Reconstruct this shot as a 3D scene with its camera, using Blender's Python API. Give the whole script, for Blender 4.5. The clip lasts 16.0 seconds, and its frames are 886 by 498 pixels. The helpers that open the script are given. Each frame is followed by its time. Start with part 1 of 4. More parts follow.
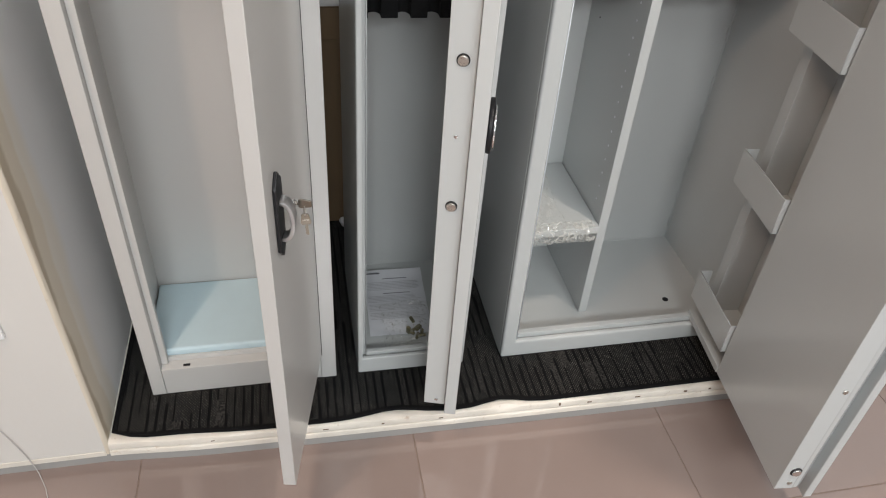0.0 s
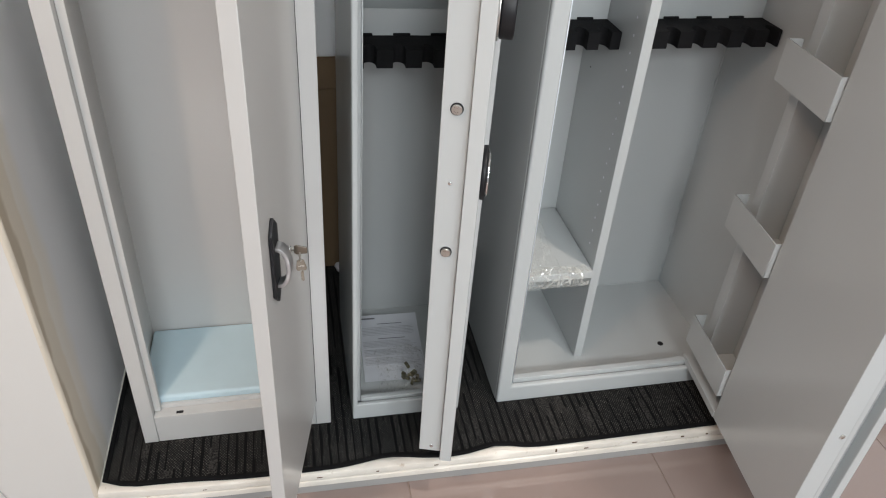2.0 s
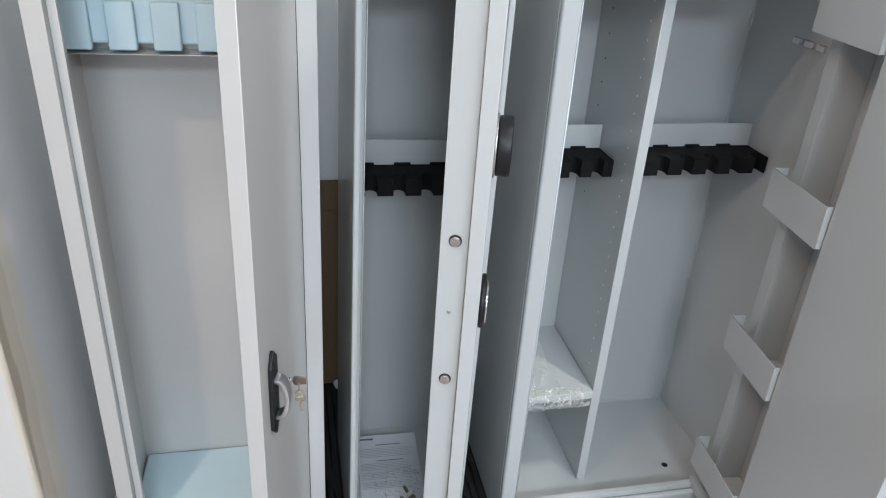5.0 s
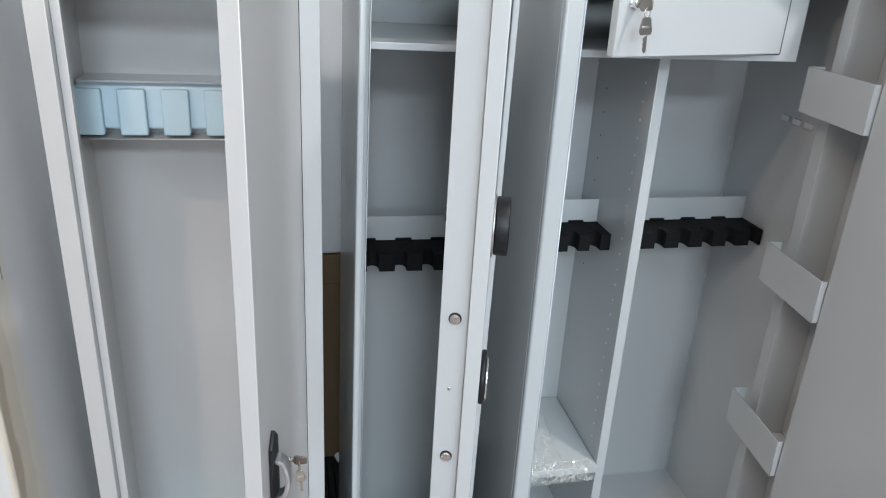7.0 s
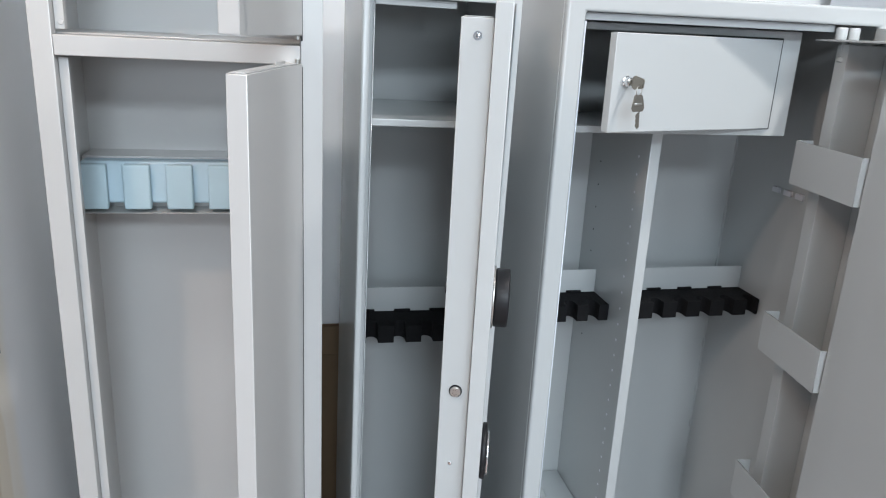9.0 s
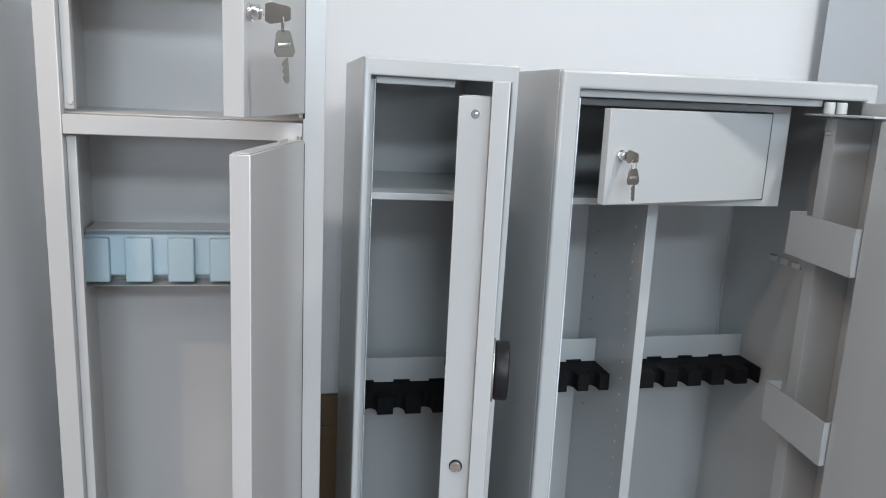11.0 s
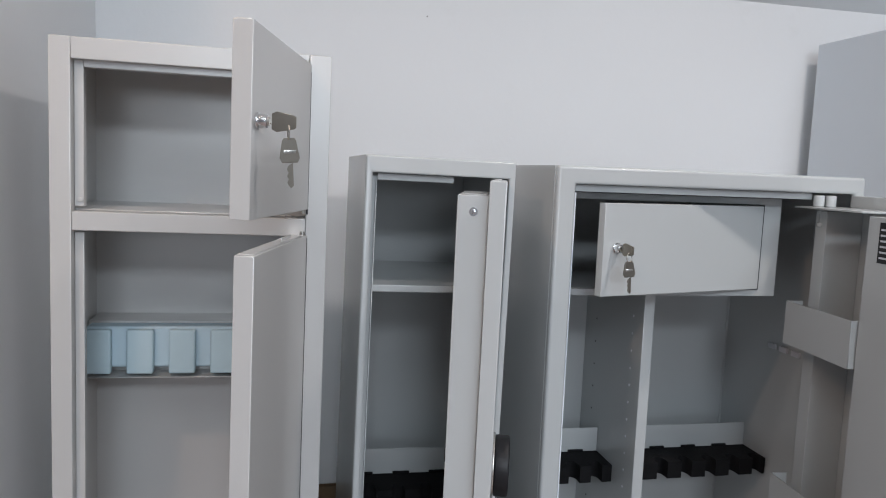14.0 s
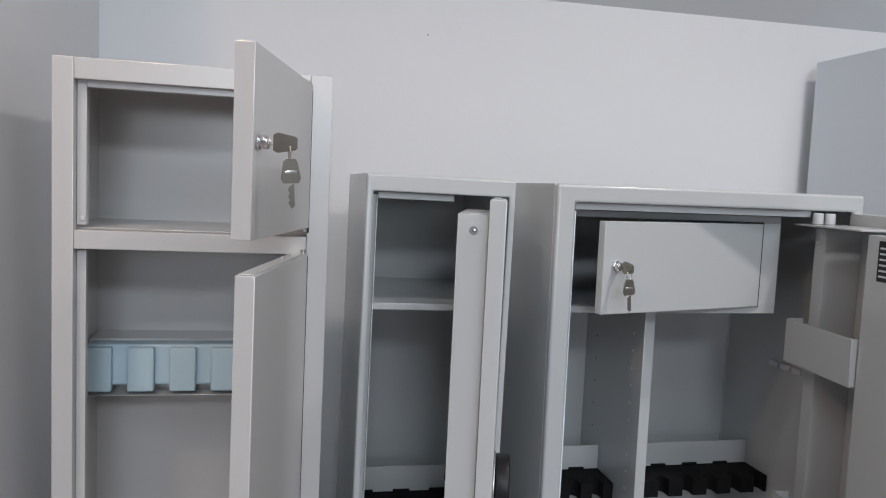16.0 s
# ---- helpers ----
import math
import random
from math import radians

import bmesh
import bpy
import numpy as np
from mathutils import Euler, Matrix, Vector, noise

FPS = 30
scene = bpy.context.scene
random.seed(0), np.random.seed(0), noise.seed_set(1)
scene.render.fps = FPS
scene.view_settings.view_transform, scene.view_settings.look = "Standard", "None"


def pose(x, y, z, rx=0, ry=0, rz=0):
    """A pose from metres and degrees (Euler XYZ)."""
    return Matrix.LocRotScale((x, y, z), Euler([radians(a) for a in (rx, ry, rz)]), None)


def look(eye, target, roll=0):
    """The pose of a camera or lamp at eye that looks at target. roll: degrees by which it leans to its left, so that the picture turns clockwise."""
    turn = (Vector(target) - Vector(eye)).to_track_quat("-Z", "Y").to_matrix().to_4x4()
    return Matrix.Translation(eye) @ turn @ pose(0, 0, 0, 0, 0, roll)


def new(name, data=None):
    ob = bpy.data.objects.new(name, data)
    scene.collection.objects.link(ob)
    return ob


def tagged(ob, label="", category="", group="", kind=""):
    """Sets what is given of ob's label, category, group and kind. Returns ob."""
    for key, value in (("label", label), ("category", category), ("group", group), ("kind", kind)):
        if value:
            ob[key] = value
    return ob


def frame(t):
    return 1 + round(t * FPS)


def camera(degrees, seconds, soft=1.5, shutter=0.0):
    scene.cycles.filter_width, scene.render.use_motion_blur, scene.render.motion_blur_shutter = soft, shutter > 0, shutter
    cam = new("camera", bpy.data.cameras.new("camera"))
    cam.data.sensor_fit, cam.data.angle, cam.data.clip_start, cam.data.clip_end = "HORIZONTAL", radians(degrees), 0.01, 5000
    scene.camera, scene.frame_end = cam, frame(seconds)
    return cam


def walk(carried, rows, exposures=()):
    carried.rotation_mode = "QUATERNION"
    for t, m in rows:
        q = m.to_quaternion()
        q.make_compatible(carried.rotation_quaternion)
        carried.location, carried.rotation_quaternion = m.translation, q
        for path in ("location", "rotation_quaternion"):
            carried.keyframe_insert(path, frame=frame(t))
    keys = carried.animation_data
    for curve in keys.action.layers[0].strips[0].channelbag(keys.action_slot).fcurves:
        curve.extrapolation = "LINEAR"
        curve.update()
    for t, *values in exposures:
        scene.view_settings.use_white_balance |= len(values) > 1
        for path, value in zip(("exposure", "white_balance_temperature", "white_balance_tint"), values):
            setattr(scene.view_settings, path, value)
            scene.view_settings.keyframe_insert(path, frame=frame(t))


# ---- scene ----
cam = camera(63.0, 16.0, soft=1.1)
PATH = [
    (0, (-0.156, -0.147, 1.358), (0.203, 1.365, 0.099), 4.0),
    (0.5, (-0.155, -0.146, 1.359), (0.208, 1.373, 0.11), 4.0),
    (1, (-0.155, -0.148, 1.361), (0.213, 1.387, 0.132), 4.1),
    (1.5, (-0.156, -0.151, 1.362), (0.217, 1.405, 0.162), 4.0),
    (2, (-0.156, -0.153, 1.365), (0.224, 1.43, 0.204), 3.9),
    (2.5, (-0.156, -0.155, 1.371), (0.228, 1.46, 0.255), 3.7),
    (3, (-0.156, -0.153, 1.378), (0.232, 1.489, 0.304), 3.6),
    (3.5, (-0.16, -0.142, 1.382), (0.24, 1.528, 0.357), 3.7),
    (4, (-0.159, -0.139, 1.389), (0.243, 1.551, 0.398), 3.7),
    (6.5, (-0.152, -0.154, 1.438), (0.24, 1.635, 0.634), 3.0),
    (7, (-0.153, -0.154, 1.442), (0.241, 1.651, 0.676), 2.9),
    (7.5, (-0.157, -0.154, 1.443), (0.244, 1.668, 0.724), 2.8),
    (8, (-0.158, -0.158, 1.451), (0.246, 1.684, 0.784), 2.8),
    (8.5, (-0.162, -0.158, 1.45), (0.248, 1.697, 0.826), 2.8),
    (9, (-0.162, -0.159, 1.45), (0.25, 1.707, 0.862), 2.7),
    (11.5, (-0.163, -0.164, 1.472), (0.253, 1.756, 1.095), 2.4),
    (12, (-0.165, -0.166, 1.477), (0.252, 1.761, 1.14), 2.4),
    (12.5, (-0.164, -0.167, 1.482), (0.251, 1.766, 1.178), 2.4),
    (13, (-0.163, -0.168, 1.486), (0.25, 1.769, 1.21), 2.4),
    (13.5, (-0.163, -0.171, 1.491), (0.248, 1.77, 1.244), 2.4),
    (14, (-0.164, -0.175, 1.496), (0.247, 1.77, 1.283), 2.3),
    (14.5, (-0.162, -0.175, 1.499), (0.247, 1.772, 1.296), 2.3),
    (15, (-0.164, -0.177, 1.502), (0.247, 1.772, 1.319), 2.4),
    (15.5, (-0.164, -0.177, 1.504), (0.246, 1.773, 1.334), 2.3),
    (16, (-0.164, -0.178, 1.504), (0.244, 1.772, 1.328), 2.3),
]
EXPOSURES = [(0, -0.56, 7200, 11), (4, -0.44, 6500, 8), (8, -0.42, 6250, 7), (12.5, -0.97, 6350, 9), (16, -1.22, 6500, 12)]
walk(cam, [(t, look(eye, target, roll)) for t, eye, target, roll in PATH], EXPOSURES)

# ---- world, lamps, exposure ----
world = bpy.data.worlds.new("world")
scene.world = world
world.use_nodes = True
world.node_tree.nodes["Background"].inputs[0].default_value = (0.8, 0.85, 0.9, 1)
world.node_tree.nodes["Background"].inputs[1].default_value = 0.01

# ---- helpers of this place ----
def box(bm, x0, x1, y0, y1, z0, z1):
    """A cuboid between two corners."""
    vs = [bm.verts.new((x, y, z)) for z in (z0, z1) for y in (y0, y1) for x in (x0, x1)]
    for f in ((0, 2, 3, 1), (4, 5, 7, 6), (0, 1, 5, 4), (2, 6, 7, 3), (0, 4, 6, 2), (1, 3, 7, 5)):
        bm.faces.new([vs[n] for n in f])
    return vs


def cuboid(*c, bevel=0.0, seg=2):
    """A cuboid as a bmesh, with rounded edges."""
    bm = bmesh.new()
    box(bm, *c)
    if bevel:
        bmesh.ops.bevel(bm, geom=bm.edges[:], offset=bevel, segments=seg, affect="EDGES", profile=0.5)
    return bm


def merged(*bms):
    """Several pieces of one part in one bmesh."""
    out = bmesh.new()
    for b in bms:
        me = bpy.data.meshes.new("tmp")
        b.to_mesh(me)
        b.free()
        out.from_mesh(me)
        bpy.data.meshes.remove(me)
    return out


def cylinder(r, h, seg=32, axis="Z", at=(0, 0, 0), bevel=0.0, r2=None):
    """A round bar or disc with its middle at a place."""
    bm = bmesh.new()
    bmesh.ops.create_cone(bm, cap_ends=True, segments=seg, radius1=r, radius2=r if r2 is None else r2, depth=h)
    if bevel:
        rim = [e for e in bm.edges if abs(e.verts[0].co.z - e.verts[1].co.z) < 1e-6]
        bmesh.ops.bevel(bm, geom=rim, offset=bevel, segments=3, affect="EDGES", profile=0.5)
    turn = {"Z": Matrix(), "X": Matrix.Rotation(math.pi / 2, 4, "Y"), "Y": Matrix.Rotation(-math.pi / 2, 4, "X")}[axis]
    bmesh.ops.transform(bm, matrix=Matrix.Translation(at) @ turn, verts=bm.verts[:])
    return bm


def prism(outline, axis, a, b, bevel=0.0):
    """A flat outline drawn out along an axis from a to b."""
    bm = bmesh.new()
    def put(p, d):
        return {"x": (d, p[0], p[1]), "y": (p[0], d, p[1]), "z": (p[0], p[1], d)}[axis]
    lo = [bm.verts.new(put(p, a)) for p in outline]
    hi = [bm.verts.new(put(p, b)) for p in outline]
    bm.faces.new(lo)
    bm.faces.new(hi[::-1])
    n = len(outline)
    for m in range(n):
        bm.faces.new((lo[m], hi[m], hi[(m + 1) % n], lo[(m + 1) % n]))
    bmesh.ops.recalc_face_normals(bm, faces=bm.faces[:])
    if bevel:
        bmesh.ops.bevel(bm, geom=bm.edges[:], offset=bevel, segments=2, affect="EDGES", profile=0.5)
    return bm


def ring_frame(x0, x1, z0, z1, left, right, top, bottom, y0, y1, bevel):
    """A picture-frame shape in one piece, with rounded edges."""
    bm = bmesh.new()
    def loop(a, b, c, d, y):
        return [bm.verts.new(p) for p in ((a, y, c), (b, y, c), (b, y, d), (a, y, d))]
    of, ob_ = loop(x0, x1, z0, z1, y0), loop(x0, x1, z0, z1, y1)
    nf, nb = loop(x0 + left, x1 - right, z0 + bottom, z1 - top, y0), loop(x0 + left, x1 - right, z0 + bottom, z1 - top, y1)
    for k in range(4):
        j = (k + 1) % 4
        for quad in ((of[k], of[j], nf[j], nf[k]), (nb[k], nb[j], ob_[j], ob_[k]), (of[j], of[k], ob_[k], ob_[j]), (nf[k], nf[j], nb[j], nb[k])):
            bm.faces.new(quad)
    bmesh.ops.recalc_face_normals(bm, faces=bm.faces[:])
    sharp = [e for e in bm.edges if len(e.link_faces) == 2 and e.calc_face_angle(0) > 0.5]
    bmesh.ops.bevel(bm, geom=sharp, offset=bevel, segments=4, affect="EDGES", profile=0.5)
    return bm


SOFT = {"film", "sheet", "upper_face", "binding", "weld_seam", "front_board", "lower_lip", "wall_corner"}


def part(name, bm, material, parent=None, label="", smooth=True, m=None):
    """Links a bmesh as one mesh object, under a thing or a part."""
    me = bpy.data.meshes.new(name)
    bmesh.ops.recalc_face_normals(bm, faces=bm.faces[:])
    bm.to_mesh(me)
    bm.free()
    me.materials.append(material)
    if smooth:
        me.shade_smooth()
        me.set_sharp_from_angle(angle=radians(40))
        if name not in SOFT:
            # broad flat faces stay flat, so that only the rounded arrises shade smoothly
            for p in me.polygons:
                ks = [me.vertices[v].co for v in p.vertices]
                round_ = sum((a - b).length for a, b in zip(ks, ks[1:] + ks[:1]))
                if 2 * p.area / max(round_, 1e-9) > 0.0055:
                    p.use_smooth = False
    ob = new(name, me)
    if parent is not None:
        ob.parent = parent
    if m is not None:
        ob.matrix_basis = m
    if label:
        ob["label"] = label
    return ob


def thing(name, m, label, category, group="", kind=""):
    """An empty at the base of a thing, for its parts."""
    ob = new(name)
    ob.empty_display_size = 0.05
    ob.matrix_basis = m
    return tagged(ob, label, category, group, kind)


# ---- materials ----
def material(name, colour, rough=0.5, rough_vary=0.03, metal=0.0, coat=0.0, coat_rough=0.12, vary=0.04, scale=6.0, bump=0.0, bump_scale=300.0, spec=0.5, stain=0.0, stain_colour=(0.3, 0.25, 0.2)):
    mat = bpy.data.materials.new(name)
    mat.use_nodes = True
    nt = mat.node_tree
    n, l = nt.nodes, nt.links
    b = n["Principled BSDF"]
    b.inputs["Metallic"].default_value = metal
    b.inputs["Coat Weight"].default_value = coat
    b.inputs["Coat Roughness"].default_value = coat_rough
    b.inputs["Specular IOR Level"].default_value = spec
    tc = n.new("ShaderNodeTexCoord")
    big = n.new("ShaderNodeTexNoise")
    big.inputs["Scale"].default_value = scale
    big.inputs["Detail"].default_value = 5
    l.new(tc.outputs["Object"], big.inputs["Vector"])
    mix = n.new("ShaderNodeMix")
    mix.data_type = "RGBA"
    mix.inputs[6].default_value = (*[c * (1 - vary) for c in colour], 1)
    mix.inputs[7].default_value = (*[min(1, c * (1 + vary)) for c in colour], 1)
    l.new(big.outputs["Fac"], mix.inputs[0])
    out = mix.outputs[2]
    if stain:
        sn = n.new("ShaderNodeTexNoise")
        sn.inputs["Scale"].default_value = scale * 3.1
        sn.inputs["Detail"].default_value = 8
        sn.inputs["Roughness"].default_value = 0.7
        l.new(tc.outputs["Object"], sn.inputs["Vector"])
        ramp = n.new("ShaderNodeMapRange")
        ramp.inputs[1].default_value, ramp.inputs[2].default_value = 0.6, 0.75
        ramp.inputs[3].default_value, ramp.inputs[4].default_value = 0.0, stain
        l.new(sn.outputs["Fac"], ramp.inputs[0])
        m2 = n.new("ShaderNodeMix")
        m2.data_type = "RGBA"
        l.new(ramp.outputs[0], m2.inputs[0])
        l.new(out, m2.inputs[6])
        m2.inputs[7].default_value = (*stain_colour, 1)
        out = m2.outputs[2]
    l.new(out, b.inputs["Base Color"])
    rg = n.new("ShaderNodeMapRange")
    rg.inputs[3].default_value, rg.inputs[4].default_value = max(0.02, rough - rough_vary), min(1, rough + rough_vary)
    mid = n.new("ShaderNodeTexNoise")
    mid.inputs["Scale"].default_value = scale * 7
    mid.inputs["Detail"].default_value = 6
    l.new(tc.outputs["Object"], mid.inputs["Vector"])
    l.new(mid.outputs["Fac"], rg.inputs[0])
    l.new(rg.outputs[0], b.inputs["Roughness"])
    if bump:
        fine = n.new("ShaderNodeTexNoise")
        fine.inputs["Scale"].default_value = bump_scale
        fine.inputs["Detail"].default_value = 3
        l.new(tc.outputs["Object"], fine.inputs["Vector"])
        bp = n.new("ShaderNodeBump")
        bp.inputs["Strength"].default_value = bump
        bp.inputs["Distance"].default_value = 0.001
        l.new(fine.outputs["Fac"], bp.inputs["Height"])
        l.new(bp.outputs[0], b.inputs["Normal"])
    return mat


PANEL = material("pale_blue_white_enamel", (0.72, 0.765, 0.81), 0.38, rough_vary=0.012, vary=0.015, scale=3, bump=0.02, bump_scale=160)
PAINT = material("light_grey_enamel", (0.50, 0.518, 0.52), 0.26, rough_vary=0.012, coat=0.32, coat_rough=0.10, vary=0.015, scale=3, bump=0.035, bump_scale=160)
SILVER = material("satin_grey_enamel", (0.56, 0.555, 0.545), 0.34, rough_vary=0.012, metal=0.12, coat=0.3, coat_rough=0.17, vary=0.015, scale=3, bump=0.012, bump_scale=160)
WALL = material("white_wall_paint", (0.82, 0.83, 0.84), 0.7, vary=0.03, scale=2, bump=0.25, bump_scale=90, stain=0.10, stain_colour=(0.55, 0.52, 0.48))
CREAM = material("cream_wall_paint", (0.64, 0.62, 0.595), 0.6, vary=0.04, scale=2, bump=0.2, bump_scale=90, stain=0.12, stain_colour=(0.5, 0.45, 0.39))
FILLER = material("cream_filler", (0.66, 0.59, 0.49), 0.75, vary=0.10, scale=9, bump=0.4, bump_scale=60, stain=0.55, stain_colour=(0.47, 0.40, 0.31))
CEIL = material("ceiling_paint", (0.74, 0.75, 0.76), 0.8, vary=0.03, scale=2, bump=0.15, bump_scale=120)
BOARD = material("white_painted_board", (0.69, 0.65, 0.59), 0.42, vary=0.2, scale=17, bump=0.3, bump_scale=70, stain=0.75, stain_colour=(0.42, 0.32, 0.24))
CHROME = material("polished_chrome", (0.80, 0.80, 0.80), 0.12, metal=1.0, vary=0.03, scale=40)
SATIN = material("satin_aluminium", (0.55, 0.55, 0.56), 0.36, rough_vary=0.01, metal=0.9, vary=0.015, scale=20)
NICKEL = material("worn_nickel", (0.62, 0.60, 0.56), 0.28, metal=1.0, vary=0.08, scale=60)
KEYM = material("nickel_key", (0.34, 0.31, 0.265), 0.30, metal=1.0, vary=0.08, scale=90)
BLACK = material("black_plastic", (0.012, 0.012, 0.014), 0.4, spec=0.3, vary=0.2, scale=30)
FOAMB = material("black_rack_foam", (0.009, 0.009, 0.010), 0.9, spec=0.2, vary=0.3, scale=60, bump=0.6, bump_scale=900)
FOAM = material("pale_blue_foam", (0.51, 0.65, 0.71), 0.9, vary=0.05, scale=20, bump=0.5, bump_scale=900)
FOAM2 = material("blue_foam_recess", (0.50, 0.63, 0.70), 0.9, vary=0.05, scale=20, bump=0.5, bump_scale=900)
CARD = material("brown_cardboard", (0.17, 0.11, 0.062), 0.8, vary=0.12, scale=14, bump=0.25, bump_scale=150)
PAPER = material("white_paper", (0.66, 0.67, 0.71), 0.7, vary=0.04, scale=30)
INK = material("grey_print", (0.16, 0.16, 0.18), 0.7, vary=0.1, scale=60)
TYPE = material("fine_grey_type", (0.42, 0.42, 0.45), 0.7, vary=0.15, scale=90)
SMUDGE = material("grey_scuff", (0.40, 0.40, 0.41), 0.8, vary=0.2, scale=90)
SHADOW_GREY = material("shadow_line_grey", (0.46, 0.44, 0.43), 0.9, spec=0.1, vary=0.1, scale=60)
BASE = material("grey_base", (0.34, 0.33, 0.32), 0.7, vary=0.1, scale=9)
# dark tone for painted gap shade beside doors, and for shelf holes
SHADE_HOLE_DARK = material("gap_shade_and_hole_dark", (0.02, 0.02, 0.022), 0.7, vary=0.2, scale=40)
BIND = material("black_binding_tape", (0.005, 0.005, 0.0055), 0.85, spec=0.15, vary=0.2, scale=60, bump=0.4, bump_scale=500)
CHIP = material("bare_brown_board", (0.13, 0.085, 0.055), 0.8, vary=0.25, scale=120)
CONCRETE = material("room_wall", (0.32, 0.32, 0.33), 0.8, vary=0.05, scale=2, bump=0.2, bump_scale=60)
SHOP = material("dark_shop_fitting", (0.10, 0.105, 0.12), 0.5, vary=0.15, scale=4)


def film_material(name, low, high, start, end):
    """Thin clear wrapping: sharp glints on folds, otherwise see-through."""
    mat = bpy.data.materials.new(name)
    mat.use_nodes = True
    n, l = mat.node_tree.nodes, mat.node_tree.links
    b = n["Principled BSDF"]
    b.inputs["Base Color"].default_value = (0.84, 0.83, 0.78, 1)
    b.inputs["Roughness"].default_value = 0.06
    b.inputs["Specular IOR Level"].default_value = 1.0
    tc, tx = n.new("ShaderNodeTexCoord"), n.new("ShaderNodeTexNoise")
    tx.inputs["Scale"].default_value, tx.inputs["Detail"].default_value, tx.inputs["Distortion"].default_value = 60, 4, 1.5
    l.new(tc.outputs["Object"], tx.inputs["Vector"])
    mr = n.new("ShaderNodeMapRange")
    mr.inputs[1].default_value, mr.inputs[2].default_value = start, end
    mr.inputs[3].default_value, mr.inputs[4].default_value = low, high
    l.new(tx.outputs["Fac"], mr.inputs[0])
    l.new(mr.outputs[0], b.inputs["Alpha"])
    return mat


FILM = film_material("clear_plastic_film", 0.04, 0.42, 0.50, 0.72)
FILM_THICK = film_material("folded_plastic_film", 0.10, 0.62, 0.44, 0.68)


def carpet_material():
    """Dark grey dotted weave with broken black bars."""
    mat = bpy.data.materials.new("ribbed_carpet")
    mat.use_nodes = True
    n, l = mat.node_tree.nodes, mat.node_tree.links
    b = n["Principled BSDF"]
    b.inputs["Roughness"].default_value = 0.95
    b.inputs["Specular IOR Level"].default_value = 0.12
    tc, sep = n.new("ShaderNodeTexCoord"), n.new("ShaderNodeSeparateXYZ")
    l.new(tc.outputs["Object"], sep.inputs[0])

    def calc(op, *args):
        m = n.new("ShaderNodeMath")
        m.operation = op
        for k, v in enumerate(args):
            if isinstance(v, (int, float)):
                m.inputs[k].default_value = v
            else:
                l.new(v, m.inputs[k])
        return m.outputs[0]

    def white(x, y):
        c, w = n.new("ShaderNodeCombineXYZ"), n.new("ShaderNodeTexWhiteNoise")
        w.noise_dimensions = "2D"
        l.new(x, c.inputs[0])
        l.new(y, c.inputs[1])
        l.new(c.outputs[0], w.inputs["Vector"])
        return w.outputs["Value"]

    x, y = sep.outputs[0], sep.outputs[1]
    tx = n.new("ShaderNodeTexNoise")
    tx.inputs["Scale"].default_value, tx.inputs["Detail"].default_value = 260, 4
    l.new(tc.outputs["Object"], tx.inputs["Vector"])
    fuzz = tx.outputs["Fac"]
    bend = n.new("ShaderNodeTexNoise")
    bend.inputs["Scale"].default_value, bend.inputs["Detail"].default_value = 55, 2
    l.new(tc.outputs["Object"], bend.inputs["Vector"])
    shift = calc("MULTIPLY", calc("SUBTRACT", bend.outputs["Fac"], 0.5), 0.0025)
    xs, ys = calc("ADD", x, shift), calc("ADD", y, shift)
    u = calc("DIVIDE", xs, 0.0185)
    rib = calc("FLOOR", u)
    v = calc("ADD", calc("DIVIDE", ys, 0.072), calc("MULTIPLY", white(rib, rib), 5.0))
    row = calc("FLOOR", v)
    wide = calc("ADD", 0.16, calc("MULTIPLY", white(row, rib), 0.22))
    bar = calc("MULTIPLY", calc("LESS_THAN", calc("FRACT", u), wide), calc("GREATER_THAN", white(rib, row), 0.20))
    flat_rib = calc("GREATER_THAN", white(calc("ADD", rib, 7.0), row), 0.82)
    loops = calc("MULTIPLY", calc("SINE", calc("MULTIPLY", xs, 1018.9)), calc("SINE", calc("MULTIPLY", ys, 840.0)))
    speck = white(calc("FLOOR", calc("MULTIPLY", xs, 324.3)), calc("FLOOR", calc("MULTIPLY", ys, 267.4)))
    dotted = calc("ADD", calc("MULTIPLY", calc("MAXIMUM", loops, 0.0), calc("ADD", 0.12, calc("MULTIPLY", calc("POWER", speck, 1.5), 0.42))), calc("MULTIPLY", fuzz, 0.13))
    plain = calc("SUBTRACT", calc("MULTIPLY", fuzz, 0.70), 0.20)
    val = calc("ADD", calc("MULTIPLY", plain, flat_rib), calc("MULTIPLY", dotted, calc("SUBTRACT", 1.0, flat_rib)))
    val = calc("MULTIPLY", val, calc("SUBTRACT", 1.0, calc("MULTIPLY", bar, 0.93)))
    glint = calc("MULTIPLY", calc("GREATER_THAN", speck, 0.975), calc("MAXIMUM", loops, 0.0))
    val = calc("ADD", val, calc("MULTIPLY", glint, 0.28))
    cr = n.new("ShaderNodeValToRGB")
    cr.color_ramp.elements[0].position, cr.color_ramp.elements[0].color = 0.04, (0.0045, 0.0045, 0.005, 1)
    cr.color_ramp.elements[1].position, cr.color_ramp.elements[1].color = 1.0, (0.21, 0.20, 0.185, 1)
    l.new(val, cr.inputs[0])
    l.new(cr.outputs[0], b.inputs["Base Color"])
    bp = n.new("ShaderNodeBump")
    bp.inputs["Strength"].default_value, bp.inputs["Distance"].default_value = 0.7, 0.003
    l.new(val, bp.inputs["Height"])
    l.new(bp.outputs[0], b.inputs["Normal"])
    return mat


CARPET = carpet_material()


